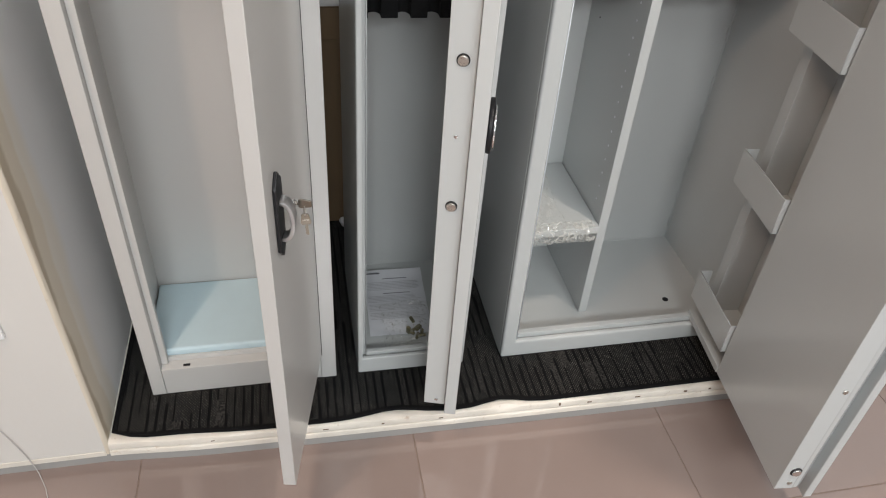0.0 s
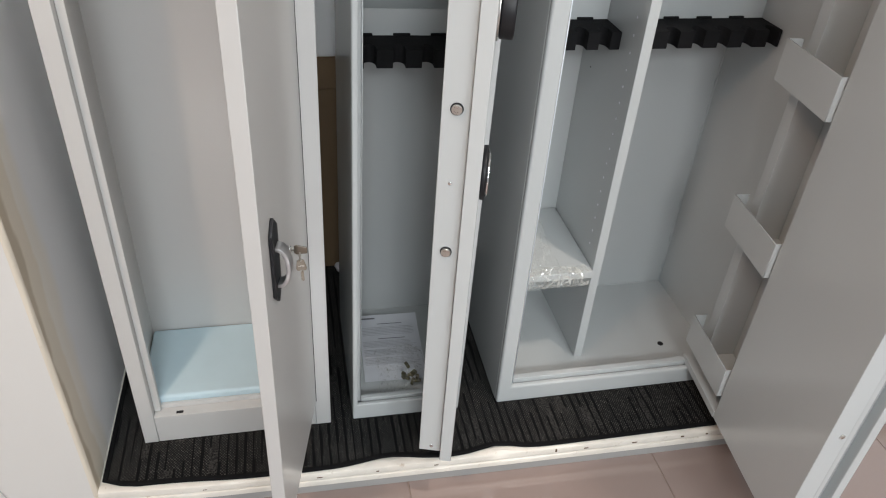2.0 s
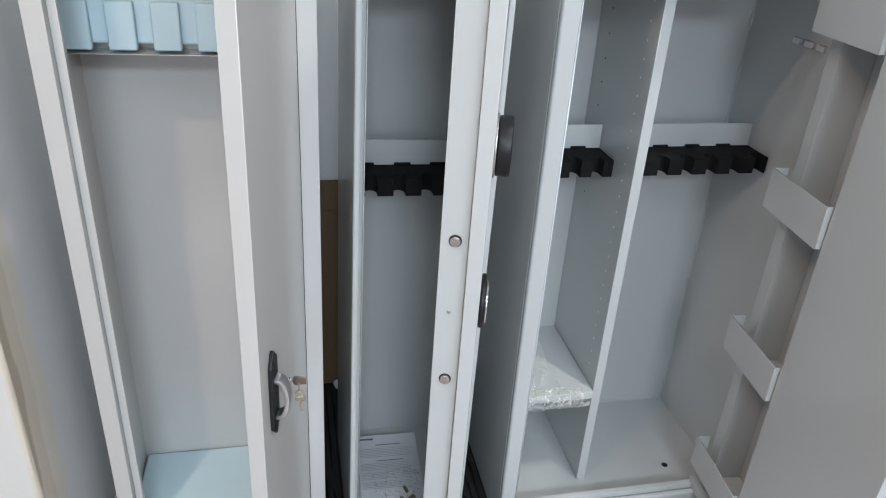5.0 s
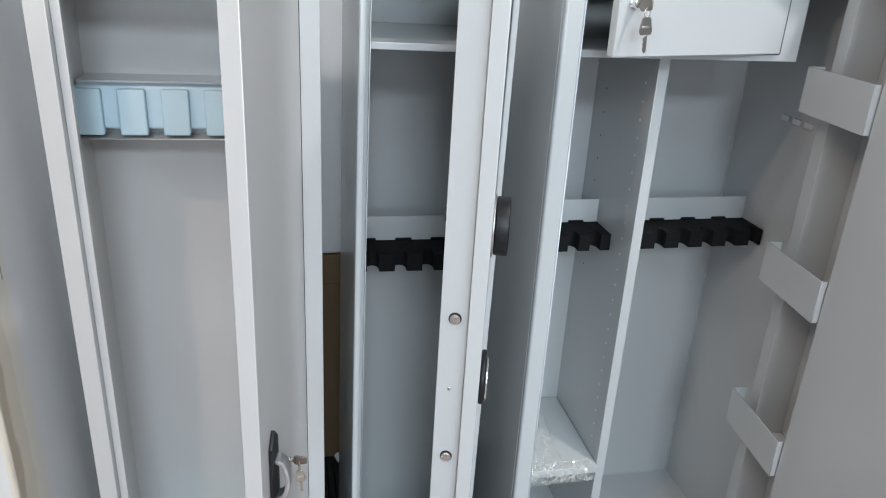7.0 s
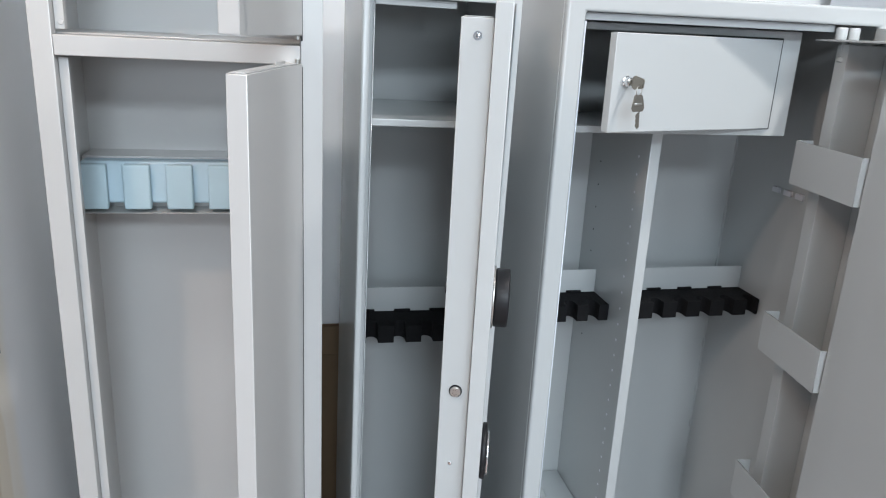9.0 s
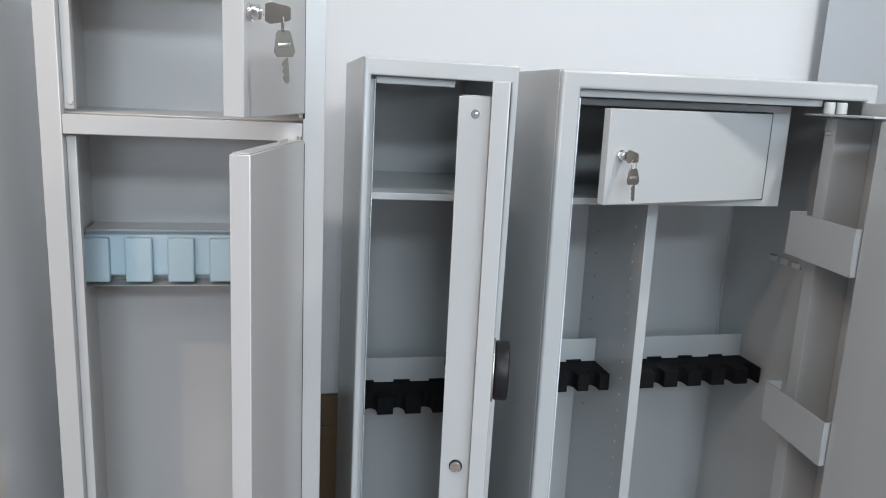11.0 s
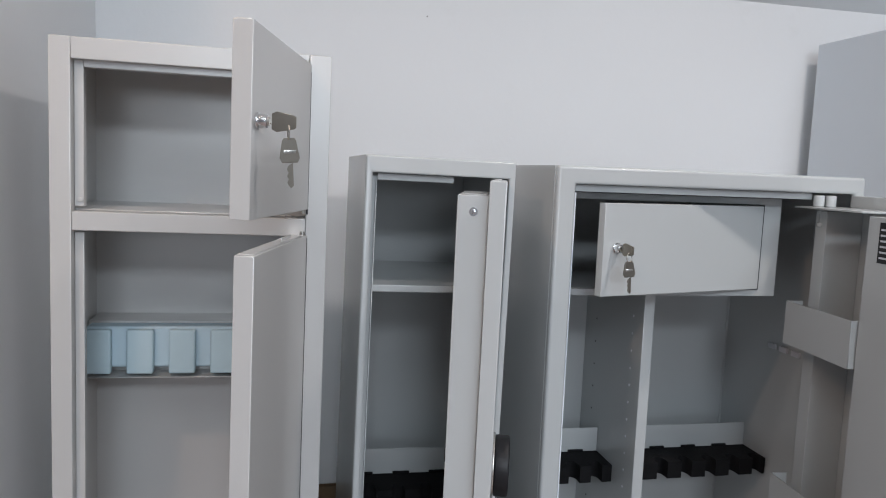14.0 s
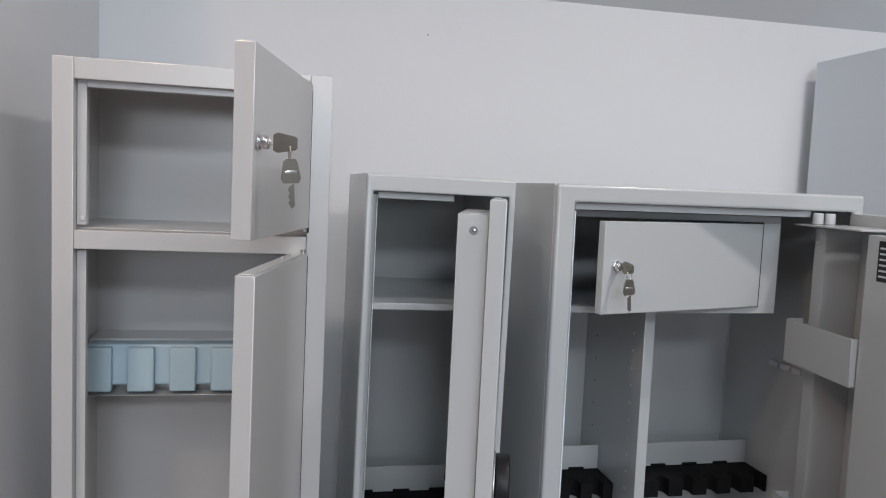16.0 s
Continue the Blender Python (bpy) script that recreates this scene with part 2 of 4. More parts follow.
def filled_wall(name, edge):
    """White paint with a wavy, unpainted beige filler band along the corner at y = edge."""
    mat = material(name, (0.82, 0.83, 0.84), 0.7, vary=0.03, scale=2, bump=0.25, bump_scale=90, stain=0.10, stain_colour=(0.55, 0.52, 0.48))
    n, l = mat.node_tree.nodes, mat.node_tree.links
    b = n["Principled BSDF"]
    old = b.inputs["Base Color"].links[0].from_socket
    tc, sep, tx = n.new("ShaderNodeTexCoord"), n.new("ShaderNodeSeparateXYZ"), n.new("ShaderNodeTexNoise")
    l.new(tc.outputs["Object"], sep.inputs[0])
    l.new(tc.outputs["Object"], tx.inputs["Vector"])
    tx.inputs["Scale"].default_value, tx.inputs["Detail"].default_value = 4.0, 4
    wob = n.new("ShaderNodeMath")
    wob.operation, wob.inputs[1].default_value = "MULTIPLY_ADD", -0.09
    l.new(tx.outputs["Fac"], wob.inputs[0])
    l.new(sep.outputs[1], wob.inputs[2])
    for start, end, colour in ((edge + 0.055, edge + 0.105, (0.82, 0.78, 0.71, 1)), (edge + 0.022, edge + 0.036, (0.76, 0.69, 0.58, 1)), (edge - 0.022, edge - 0.010, (0.56, 0.48, 0.37, 1))):
        mr, mix = n.new("ShaderNodeMapRange"), n.new("ShaderNodeMix")
        mr.interpolation_type, mix.data_type = "SMOOTHSTEP", "RGBA"
        mr.inputs[1].default_value, mr.inputs[2].default_value = start, end
        mr.inputs[3].default_value, mr.inputs[4].default_value = 1.0, 0.0
        l.new(wob.outputs[0], mr.inputs[0])
        l.new(mr.outputs[0], mix.inputs["Factor"])
        l.new(old, mix.inputs[6])
        mix.inputs[7].default_value = colour
        old = mix.outputs[2]
    l.new(old, b.inputs["Base Color"])
    return mat


def tile_material():
    """Polished pinkish-grey porcelain, slightly different from tile to tile."""
    mat = material("polished_porcelain", (0.255, 0.198, 0.18), 0.06, rough_vary=0.02, vary=0.05, scale=5, coat=0.3)
    n, l = mat.node_tree.nodes, mat.node_tree.links
    b = n["Principled BSDF"]
    old = b.inputs["Base Color"].links[0].from_socket
    info, hsv, mr = n.new("ShaderNodeObjectInfo"), n.new("ShaderNodeHueSaturation"), n.new("ShaderNodeMapRange")
    mr.inputs[3].default_value, mr.inputs[4].default_value = 0.94, 1.05
    l.new(info.outputs["Random"], mr.inputs[0])
    l.new(mr.outputs[0], hsv.inputs["Value"])
    l.new(old, hsv.inputs["Color"])
    l.new(hsv.outputs[0], b.inputs["Base Color"])
    return mat


TILE = tile_material()
GROUT = material("brown_grout", (0.22, 0.16, 0.13), 0.9, vary=0.15, scale=40)

# ---- lamps of the shop ----
CEILING_Z = 3.0
WARM, PALE, BLUE = (1.0, 0.73, 0.57), (1.0, 0.92, 0.87), (0.82, 0.915, 1.0)
SPOTS = [(-0.75, 0.28, 0.16, 10.0, PALE), (1.02, 0.28, 0.16, 28.0, PALE)]
TRACK, TRACK_W = (-0.889, 0.05, 2.45), 17.0   # warm spotlight on a stem
PANELS = [(-0.55, -1.2, 24.0, BLUE), (1.15, -1.2, 30.0, BLUE), (-0.20, -3.2, 175.0, BLUE), (1.15, -3.2, 140.0, BLUE)]
FILL_WINDOW = (-1.0, 0.1, 1.60, 2.25)   # assumed shop window behind, unseen: x and z of its opening
FILL_DAYLIGHT = 34.0


def lamp_light(name, shape, size, watts, colour, m, spread=180.0, deep=None):
    data = bpy.data.lights.new(name, "AREA")
    data.shape, data.size, data.energy, data.color, data.spread = shape, size, watts, colour, radians(spread)
    if deep:
        data.size_y = deep
    new(name, data).matrix_basis = m


for x, y, wide, watts, colour in SPOTS:
    lamp = thing("ceiling_spotlight", pose(x, y, CEILING_Z), "round white recessed LED spotlight in the shop ceiling", "light", "ceiling spotlights")
    part("rim", cylinder(wide / 2 + 0.02, 0.006, 40, "Z", (0, 0, -0.003), 0.002), WALL, lamp)
    lamp_light("led_disc", "DISK", wide, watts, colour, pose(x, y, CEILING_Z - 0.0075), 140.0)
px, py, pz = TRACK
lamp = thing("stem_spotlight", pose(px, py, pz), "white spotlight hanging on a stem from the ceiling", "light")
part("housing", cylinder(0.07, 0.09, 40, "Z", (0, 0, 0.055), 0.004), WALL, lamp)
part("stem", cylinder(0.008, CEILING_Z - pz - 0.1005, 12, "Z", (0, 0, (CEILING_Z - pz + 0.1005) / 2)), WALL, lamp)
lamp_light("stem_led", "DISK", 0.10, TRACK_W, WARM, pose(px, py, pz + 0.008))
for x, y, watts, colour in PANELS:
    lamp = thing("ceiling_panel", pose(x, y, CEILING_Z), "large square white LED panel in the shop ceiling", "light", "ceiling panels")
    part("frame", cuboid(-0.53, 0.53, -0.53, 0.53, -0.02, 0, bevel=0.003), WALL, lamp)
    lamp_light("led_sheet", "SQUARE", 1.0, watts, colour, pose(x, y, CEILING_Z - 0.022))

# ---- the room ----
WX, BACK, FRONT = -0.61, 1.65, 0.885   # side return, back wall, front face of the side wall
CORNER = 0.009   # radius of the filled wall corner
LEDGE, BEAM_Z, FLOOR_Z = 1.25, 1.99, -0.03   # front and foot of the sloping cove, tile level


def structure(name, bm, mat, label, smooth=False):
    return tagged(part(name, bm, mat, None, label, smooth), "", name.split("_")[0], kind="structure")


structure("ground", cuboid(-3.2, 3.2, -4.2, 2.0, FLOOR_Z - 0.2, FLOOR_Z - 0.002), GROUT, "brown grout bed under the floor tiles")
structure("wall_back", cuboid(WX, 2.4, BACK, BACK + 0.1, FLOOR_Z, CEILING_Z), WALL, "smooth white painted wall behind the cabinets")
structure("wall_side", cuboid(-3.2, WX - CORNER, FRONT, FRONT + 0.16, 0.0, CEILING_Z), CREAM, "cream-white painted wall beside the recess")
structure("baseboard", cuboid(-3.2, WX + 0.004, FRONT + 0.004, FRONT + 0.15, FLOOR_Z, -0.0005), BASE, "grey recessed base under the wall")
structure("trim_base", cuboid(-3.2, WX - CORNER, FRONT - 0.0025, FRONT - 0.0002, -0.0015, 0.013, bevel=0.001), BOARD, "cream painted strip along the foot of the wall")
structure("wall_return", cuboid(WX - 0.1, WX, FRONT + CORNER, BACK, 0.0, CEILING_Z), filled_wall("wall_paint_with_filler", FRONT + CORNER - 0.01), "white painted side of the recess, with a wavy beige filler band along its corner")


def plaster_corner():
    """The rounded, unevenly filled arris between the wall and the side of the recess."""
    bm, rows = bmesh.new(), []
    n, m = 260, 9
    for i in range(n + 1):
        z = CEILING_Z * i / n
        row = []
        for k in range(m + 1):
            a = math.pi / 2 * k / m
            bump = math.sin(2 * a) * (0.0014 * noise.noise((z * 9, a * 1.5, 3)) + 0.0008 * noise.noise((z * 40, a * 4, 8)))
            q = CORNER + bump
            row.append(bm.verts.new((WX - CORNER + q * math.sin(a), FRONT + CORNER - q * math.cos(a), z)))
        row.append(bm.verts.new((WX - CORNER - 0.02, FRONT + CORNER + 0.02, z)))
        rows.append(row)
    for p, q in zip(rows, rows[1:]):
        for k in range(len(p)):
            bm.faces.new((p[k], p[(k + 1) % len(p)], q[(k + 1) % len(p)], q[k]))
    return bm


structure("wall_corner", plaster_corner(), FILLER, "rounded cream filler along the corner of the wall", True)
structure("wall_recess_right", cuboid(2.3, 2.4, FRONT, BACK, 0, CEILING_Z), WALL, "white wall closing the recess")
structure("ceiling", cuboid(-3.2, 3.2, -4.2, BACK + 0.1, CEILING_Z, CEILING_Z + 0.1), CEIL, "white painted shop ceiling")
structure("cove", prism([(BACK, BEAM_Z), (LEDGE, BEAM_Z + 0.31), (LEDGE, CEILING_Z), (BACK, CEILING_Z)], "x", WX, 2.3), CEIL, "sloping grey-white cove over the cabinets")
WX0, WX1, WZ0, WZ1 = FILL_WINDOW
structure("wall_south", merged(cuboid(-3.2, WX0, -4.3, -4.2, -0.1, CEILING_Z), cuboid(WX1, 3.2, -4.3, -4.2, -0.1, CEILING_Z), cuboid(WX0, WX1, -4.3, -4.2, -0.1, WZ0), cuboid(WX0, WX1, -4.3, -4.2, WZ1, CEILING_Z)), CONCRETE, "plain shop wall with an opening for the assumed window")
# unseen window added behind the view for cool fill and enamel sheen
window = thing("assumed_window", pose(0, -4.25, 0), "assumed shop window, unseen, added for cool fill light", "window", kind="structure")
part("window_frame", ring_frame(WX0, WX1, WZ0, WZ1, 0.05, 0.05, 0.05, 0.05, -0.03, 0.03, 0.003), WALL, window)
lamp_light("window_fill", "RECTANGLE", WX1 - WX0 - 0.1, FILL_DAYLIGHT, BLUE, pose((WX0 + WX1) / 2, -4.255, (WZ0 + WZ1) / 2, -90, 0, 0) @ Matrix.Rotation(math.pi, 4, "X"), deep=WZ1 - WZ0 - 0.1)
structure("backdrop", cuboid(-3.3, 3.3, -4.5, -4.48, -0.1, CEILING_Z), CEIL, "pale backdrop outside the assumed shop window")
structure("wall_west", cuboid(-3.3, -3.2, -4.3, 2.0, -0.1, CEILING_Z), CONCRETE, "plain shop wall")
structure("wall_east", cuboid(3.2, 3.3, -4.3, 2.0, -0.1, CEILING_Z), CONCRETE, "plain shop wall")

# raised platform: painted boards with a nosing and a stepped lower lip
platform = thing("platform", pose(0, 0, 0), "low white painted wooden platform with a scuffed, chipped front edge", "platform", kind="structure")
def kerb_y(x):
    return 0.8575 - 0.023 * x + 0.008 * max(0.0, x) ** 2 + 0.009 * math.exp(-((x + 0.61) / 0.13) ** 2)


def board(front, back, z0, z1, bevel=0.0, x0=WX + 0.0005, wear=0.0, seed=0):
    """A long board that follows the kerb's slightly skewed front, its arris worn unevenly."""
    rnd = random.Random(seed)
    n, bm = 160, bmesh.new()
    rings = []
    for i in range(n + 1):
        x = x0 + (2.3 - x0) * i / n
        y = kerb_y(x) + front
        chip = wear * max(0.0, noise.noise((x * 14, seed, 0)) - 0.15) + (wear * 1.6 if rnd.random() < 0.05 else 0.0)
        yb = y + back if back < 0.1 else back
        r = bevel
        ring = [(yb, z0), (y + r * 0.4, z0), (y, z0 + r * 0.4), (y + chip * 0.4, z1 - r - chip), (y + r * 0.3 + chip, z1 - r * 0.3 - chip), (y + r + chip, z1), (yb, z1)]
        rings.append([bm.verts.new((x, a, c)) for a, c in ring])
    for p, q in zip(rings, rings[1:]):
        for k in range(7):
            bm.faces.new((p[k], p[(k + 1) % 7], q[(k + 1) % 7], q[k]))
    bm.faces.new(rings[0])
    bm.faces.new(rings[-1][::-1])
    bmesh.ops.recalc_face_normals(bm, faces=bm.faces)
    return bm


part("riser", board(0.006, BACK, FLOOR_Z, -0.0006, 0.0005), BASE, platform, "grey recessed riser", smooth=False)
part("deck", board(0.022, BACK, 0, 0.0355, 0.001), BOARD, platform, smooth=False)
part("front_board", board(0.0015, 0.02, 0.0165, 0.037, 0.006, wear=0.003, seed=4), BOARD, platform, "white painted rounded front board with brown chips")
part("lower_lip", board(-0.001, 0.02, 0, 0.0155, 0.0025, wear=0.002, seed=9), BOARD, platform)
for x, w, h in ((-0.16, 0.012, 0.0022), (-0.03, 0.006, 0.003), (0.10, 0.010, 0.002), (0.385, 0.004, 0.008), (0.455, 0.011, 0.003), (0.575, 0.013, 0.003), (0.70, 0.008, 0.005), (0.765, 0.006, 0.004), (-0.40, 0.009, 0.0018)):
    part("paint_chip", cuboid(x, x + w, kerb_y(x) + 0.0003, kerb_y(x) + 0.003, 0.024, 0.024 + h, bevel=0.0004), CHIP, platform, "brown chip in the white paint")

# carpet
def carpet_outline():
    pts = []
    for n in range(60):
        x = -0.598 + n * (1.99 / 59)
        y = kerb_y(x) + 0.0125
        y += 0.016 * math.exp(-((x + 0.60) / 0.035) ** 2) + 0.007 * math.exp(-((x + 0.45) / 0.1) ** 2)
        y += 0.017 * math.exp(-((x - 0.0) / 0.075) ** 2) + 0.017 * math.exp(-((x - 0.25) / 0.055) ** 2) + 0.012 * max(0.0, x - 0.3)
        pts.append((x, y))
    return pts


def carpet():
    front = carpet_outline()
    bm = bmesh.new()
    cols = []
    for x, y0 in front:
        col = []
        for k, t in enumerate((0.0, 0.004, 0.012, 0.1, 0.4, 1.0)):
            y = y0 + t * (1.62 - y0)
            lift = 0.0018 * noise.noise((x * 6, y * 6, 0))
            col.append(bm.verts.new((x, y, (0.0375 if k == 0 else 0.0425) + abs(lift))))
        cols.append(col)
    for a, b in zip(cols, cols[1:]):
        for k in range(5):
            bm.faces.new((a[k], b[k], b[k + 1], a[k + 1]))
    mat = thing("carpet_mat", pose(0, 0, 0), "dark grey ribbed carpet mat with black edge on the platform", "carpet")
    part("upper_face", bm, CARPET, mat)
    bm = bmesh.new()
    rings = []
    line = [(front[0][0], 1.6)] + front
    for i, (x, y) in enumerate(line):
        px, py = line[max(0, i - 1)]
        qx, qy = line[min(len(line) - 1, i + 1)]
        d = Vector((qx - px, qy - py, 0)).normalized()
        side = Vector((d.y, -d.x, 0))
        rings.append([bm.verts.new(Vector((x, y, 0.0418)) + side * 0.0063 * math.cos(a) + Vector((0, 0, 0.0046 * math.sin(a)))) for a in (k * math.tau / 8 for k in range(8))])
    for a, b in zip(rings, rings[1:]):
        for k in range(8):
            bm.faces.new((a[k], a[(k + 1) % 8], b[(k + 1) % 8], b[k]))
    part("binding", bm, BIND, mat, "black stitched edge binding")


carpet()

mark = tagged(part("nail_mark", cylinder(0.0022, 0.0012, 12, "Y", (0.158, BACK - 0.0006, 1.878)), SMUDGE), "small grey nail mark on the white wall", "mark")
scuff = tagged(part("wall_scuff", cuboid(WX, WX + 0.0006, 0.986, 0.990, 0.93, 0.985, bevel=0.0002), SMUDGE), "short grey scuff on the white wall", "mark")

# socket plate on the side wall
plate = thing("wall_socket", pose(-0.78, FRONT, 0.415), "white plastic socket plate on the wall", "socket")
part("plate", cuboid(-0.04, 0.075, -0.009, 0, -0.04, 0.04, bevel=0.003), WALL, plate)
part("insert", cuboid(-0.025, 0.05, -0.012, -0.0092, -0.025, 0.025, bevel=0.002), WALL, plate)


# ---- keys and locks ----
def key_mesh(size=1.0):
    """A flat key in the xz plane, bow at the origin, blade down (or forward, drawn along -y)."""
    s = size
    bow = prism([(-0.0065 * s, 0.0), (-0.0085 * s, -0.003 * s), (-0.0125 * s, -0.024 * s), (-0.0095 * s, -0.030 * s), (0.0095 * s, -0.030 * s), (0.0125 * s, -0.024 * s), (0.0085 * s, -0.003 * s), (0.0065 * s, 0.0)], "y", -0.0012, 0.0012, 0.0005)
    blade = [(-0.0035 * s, -0.030 * s), (-0.0035 * s, -0.058 * s), (0.0, -0.061 * s)]
    for k in range(7):
        blade.append(((0.004 if k % 2 else 0.0022) * s, -(0.058 - 0.004 * k) * s))
    blade_bm = prism(blade, "y", -0.0009, 0.0009)
    return merged(bow, blade_bm)


def ring_mesh(r=0.011, t=0.0011):
    bm = bmesh.new()
    rings = []
    for k in range(20):
        a = k * math.tau / 20
        c = Vector((0, r * math.cos(a), r * math.sin(a)))
        o = c.normalized()
        rings.append([bm.verts.new(c + o * t * math.cos(b) + Vector((t * math.sin(b), 0, 0))) for b in (j * math.tau / 6 for j in range(6))])
    for k in range(20):
        for j in range(6):
            bm.faces.new((rings[k][j], rings[k][(j + 1) % 6], rings[(k + 1) % 20][(j + 1) % 6], rings[(k + 1) % 20][j]))
    return bm


def lock_with_keys(door, door_world, m, big=1.0, turn=80.0, label="two nickel keys on a ring, one in the lock"):
    """A cam lock that faces local -y on a door, and as a thing of its own the keys: one in it, a ring, one hanging."""
    part("cam_lock", merged(cylinder(0.0105 * big, 0.004, 28, "Y", (0, -0.002, 0), 0.001), cylinder(0.0085 * big, 0.012, 28, "Y", (0, -0.008, 0), 0.002)), CHROME, door, "chrome cam lock", m=m)
    part("plug", cylinder(0.0055 * big, 0.003, 20, "Y", (0, -0.0148, 0)), NICKEL, door, m=m)
    keys = thing("key_bunch", door_world @ m, label, "keys", "keys in the locks")
    k1 = key_mesh(big)
    bmesh.ops.transform(k1, matrix=Matrix.Translation((0, -0.018 - 0.0305 * big, 0)) @ Matrix.Rotation(radians(90), 4, "X") @ Matrix.Rotation(radians(90), 4, "Z"), verts=k1.verts[:])
    part("key", k1, KEYM, keys, "nickel key in the lock")
    part("key_ring", ring_mesh(0.008, 0.0009), NICKEL, keys, m=Matrix.Translation((0, -0.040 * big, -0.012)) @ Matrix.Rotation(radians(70), 4, "Z"))
    hung = Matrix.Translation((0.001, -0.041 * big, -0.018)) @ Matrix.Rotation(radians(turn), 4, "Z") @ Matrix.Rotation(radians(4), 4, "Y")
    part("key", key_mesh(big), KEYM, keys, "nickel key hanging from the ring", m=hung)
    part("key_stamp", cuboid(-0.0075 * big, 0.0075 * big, -0.0016, 0.0016, -0.0185 * big, -0.0145 * big, bevel=0.0003), NICKEL, keys, m=hung)


def door_frame(hx, hy, phi):
    """The frame of an open door: +x from hinge to free edge, +y inwards, z up."""
    d = Vector((-math.cos(radians(phi)), -math.sin(radians(phi)), 0))
    w = Vector((-math.sin(radians(phi)), math.cos(radians(phi)), 0))
    return Matrix(((d.x, w.x, 0, hx), (d.y, w.y, 0, hy), (0, 0, 1, 0), (0, 0, 0, 1)))


# ---- tall cabinet with a locker on top ----
def tall_cabinet():
    W, H, D = 0.410, 1.629, 0.262
    c = thing("tall_gun_cabinet", pose(-0.529, 1.0, 0.043, 0, 0.45, 0), "tall satin grey steel cabinet, lower and locker doors open", "cabinet", "metal cabinets")
    t = 0.0015
    part("side_panel", cuboid(0, t, 0.0012, D, 0, H), SILVER, c)
    part("side_panel", cuboid(W - t, W, 0.0012, D, 0, H), SILVER, c)
    part("back_panel", cuboid(t, W - t, D - t, D, 0, H), SILVER, c)
    part("top_panel", cuboid(t, W - t, 0.0012, D - t, H - t, H), SILVER, c)
    part("floor_panel", cuboid(t, W - t, 0.02, D - t, 0.06, 0.062), SILVER, c)
    part("locker_floor", cuboid(t, W - t, 0.0205, D - t, 1.372, 1.375), SILVER, c)
    part("stile", cuboid(0, 0.030, -0.0008, 0.02, 0, H, bevel=0.0015), SILVER, c, "folded grey steel upright")
    part("stile", cuboid(W - 0.034, W, -0.0008, 0.02, 0, H, bevel=0.0015), SILVER, c, "folded grey steel upright")
    part("inner_return", cuboid(0.0305, 0.044, 0.016, 0.03, 0.08, 1.34, bevel=0.001), SILVER, c)
    part("inner_return", cuboid(0.0305, 0.044, 0.016, 0.03, 1.379, 1.60, bevel=0.001), SILVER, c)
    part("inner_return", cuboid(W - 0.040, W - 0.0345, 0.016, 0.03, 0.08, 1.34, bevel=0.001), SILVER, c)
    # dark strips on the stile paint the shade of the door gaps
    for z0, z1 in ((0.078, 1.341), (1.379, 1.602)):
        part("slot_shade_strip", cuboid(W - 0.0338, W - 0.0305, -0.0014, -0.0009, z0, z1), SHADE_HOLE_DARK, c, "dark strip drawn as the shade of the gap beside the hinges")
    part("top_rail", cuboid(0.0302, W - 0.0342, 0, 0.02, H - 0.032, H, bevel=0.0015), SILVER, c)
    part("top_return", cuboid(0.0445, W - 0.05, 0.014, 0.03, H - 0.042, H - 0.0305, bevel=0.001), SILVER, c)
    part("middle_rail", cuboid(0.0302, W - 0.0342, 0, 0.02, 1.343, 1.372, bevel=0.0015), SILVER, c)
    sill = merged(cuboid(0.0302, W - 0.0342, 0, 0.026, 0, 0.078, bevel=0.0015), cuboid(0.044, W - 0.0345, 0.0262, 0.034, 0.05, 0.088, bevel=0.001))
    part("sill", sill, SILVER, c, "grey steel sill with a small slot")
    part("latch_slot", cuboid(0.076, 0.091, 0.006, 0.013, 0.0775, 0.0786, bevel=0.0004), BLACK, c, "small black latch slot")
    part("rivet", cylinder(0.004, 0.003, 16, "Y", (0.0393, 0.0145, 1.389), 0.001), SILVER, c)
    pad = part("foam_pad", cuboid(0.004, W - 0.004, 0.035, D - 0.003, 0.0, 0.0415, bevel=0.006, seg=3), FOAM, m=c.matrix_basis @ pose(0, 0, 0.0622))
    tagged(pad, "pale blue foam pad lying on the cabinet floor", "foam pad")
    # foam rack
    rack = part("rack_bracket", merged(cuboid(0.006, W - 0.006, D - 0.075, D - 0.0735, 1.068, 1.165), cuboid(0.006, W - 0.006, D - 0.0735, D - 0.0025, 1.1635, 1.165), cuboid(0.006, W - 0.006, D - 0.124, D - 0.0755, 1.0735, 1.075)), SILVER, c, "grey steel bracket holding the foam")
    part("foam_strip", cuboid(0.010, W - 0.008, D - 0.112, D - 0.0758, 1.089, 1.1625, bevel=0.005, seg=3), FOAM2, rack, "blue foam backing strip")
    for k in range(6):
        x0 = 0.0095 + 0.0697 * k
        part("foam_block", cuboid(x0, x0 + 0.0445, D - 0.127, D - 0.1122, 1.081, 1.1595, bevel=0.0035, seg=3), FOAM, rack)
    # doors
    for name, z0, z1, dz, swing in (("lower_door", 0.074, 1.340, 0.006, 78.4), ("locker_door", 1.377, 1.604, 0.010, 77.2)):
        m = door_frame(0.3755, -0.016, swing) @ pose(0, 0, dz, 0, -0.6, 0)
        L = 0.325
        d = part(name, cuboid(-0.012, L, 0, 0.024, z0, z1, bevel=0.0012), SILVER, c, "open grey sheet-steel door", m=m)
        part("hinge_pin", cylinder(0.004, 0.006, 16, "Z", (0.004, 0.006, z0 - 0.0031)), NICKEL, d)
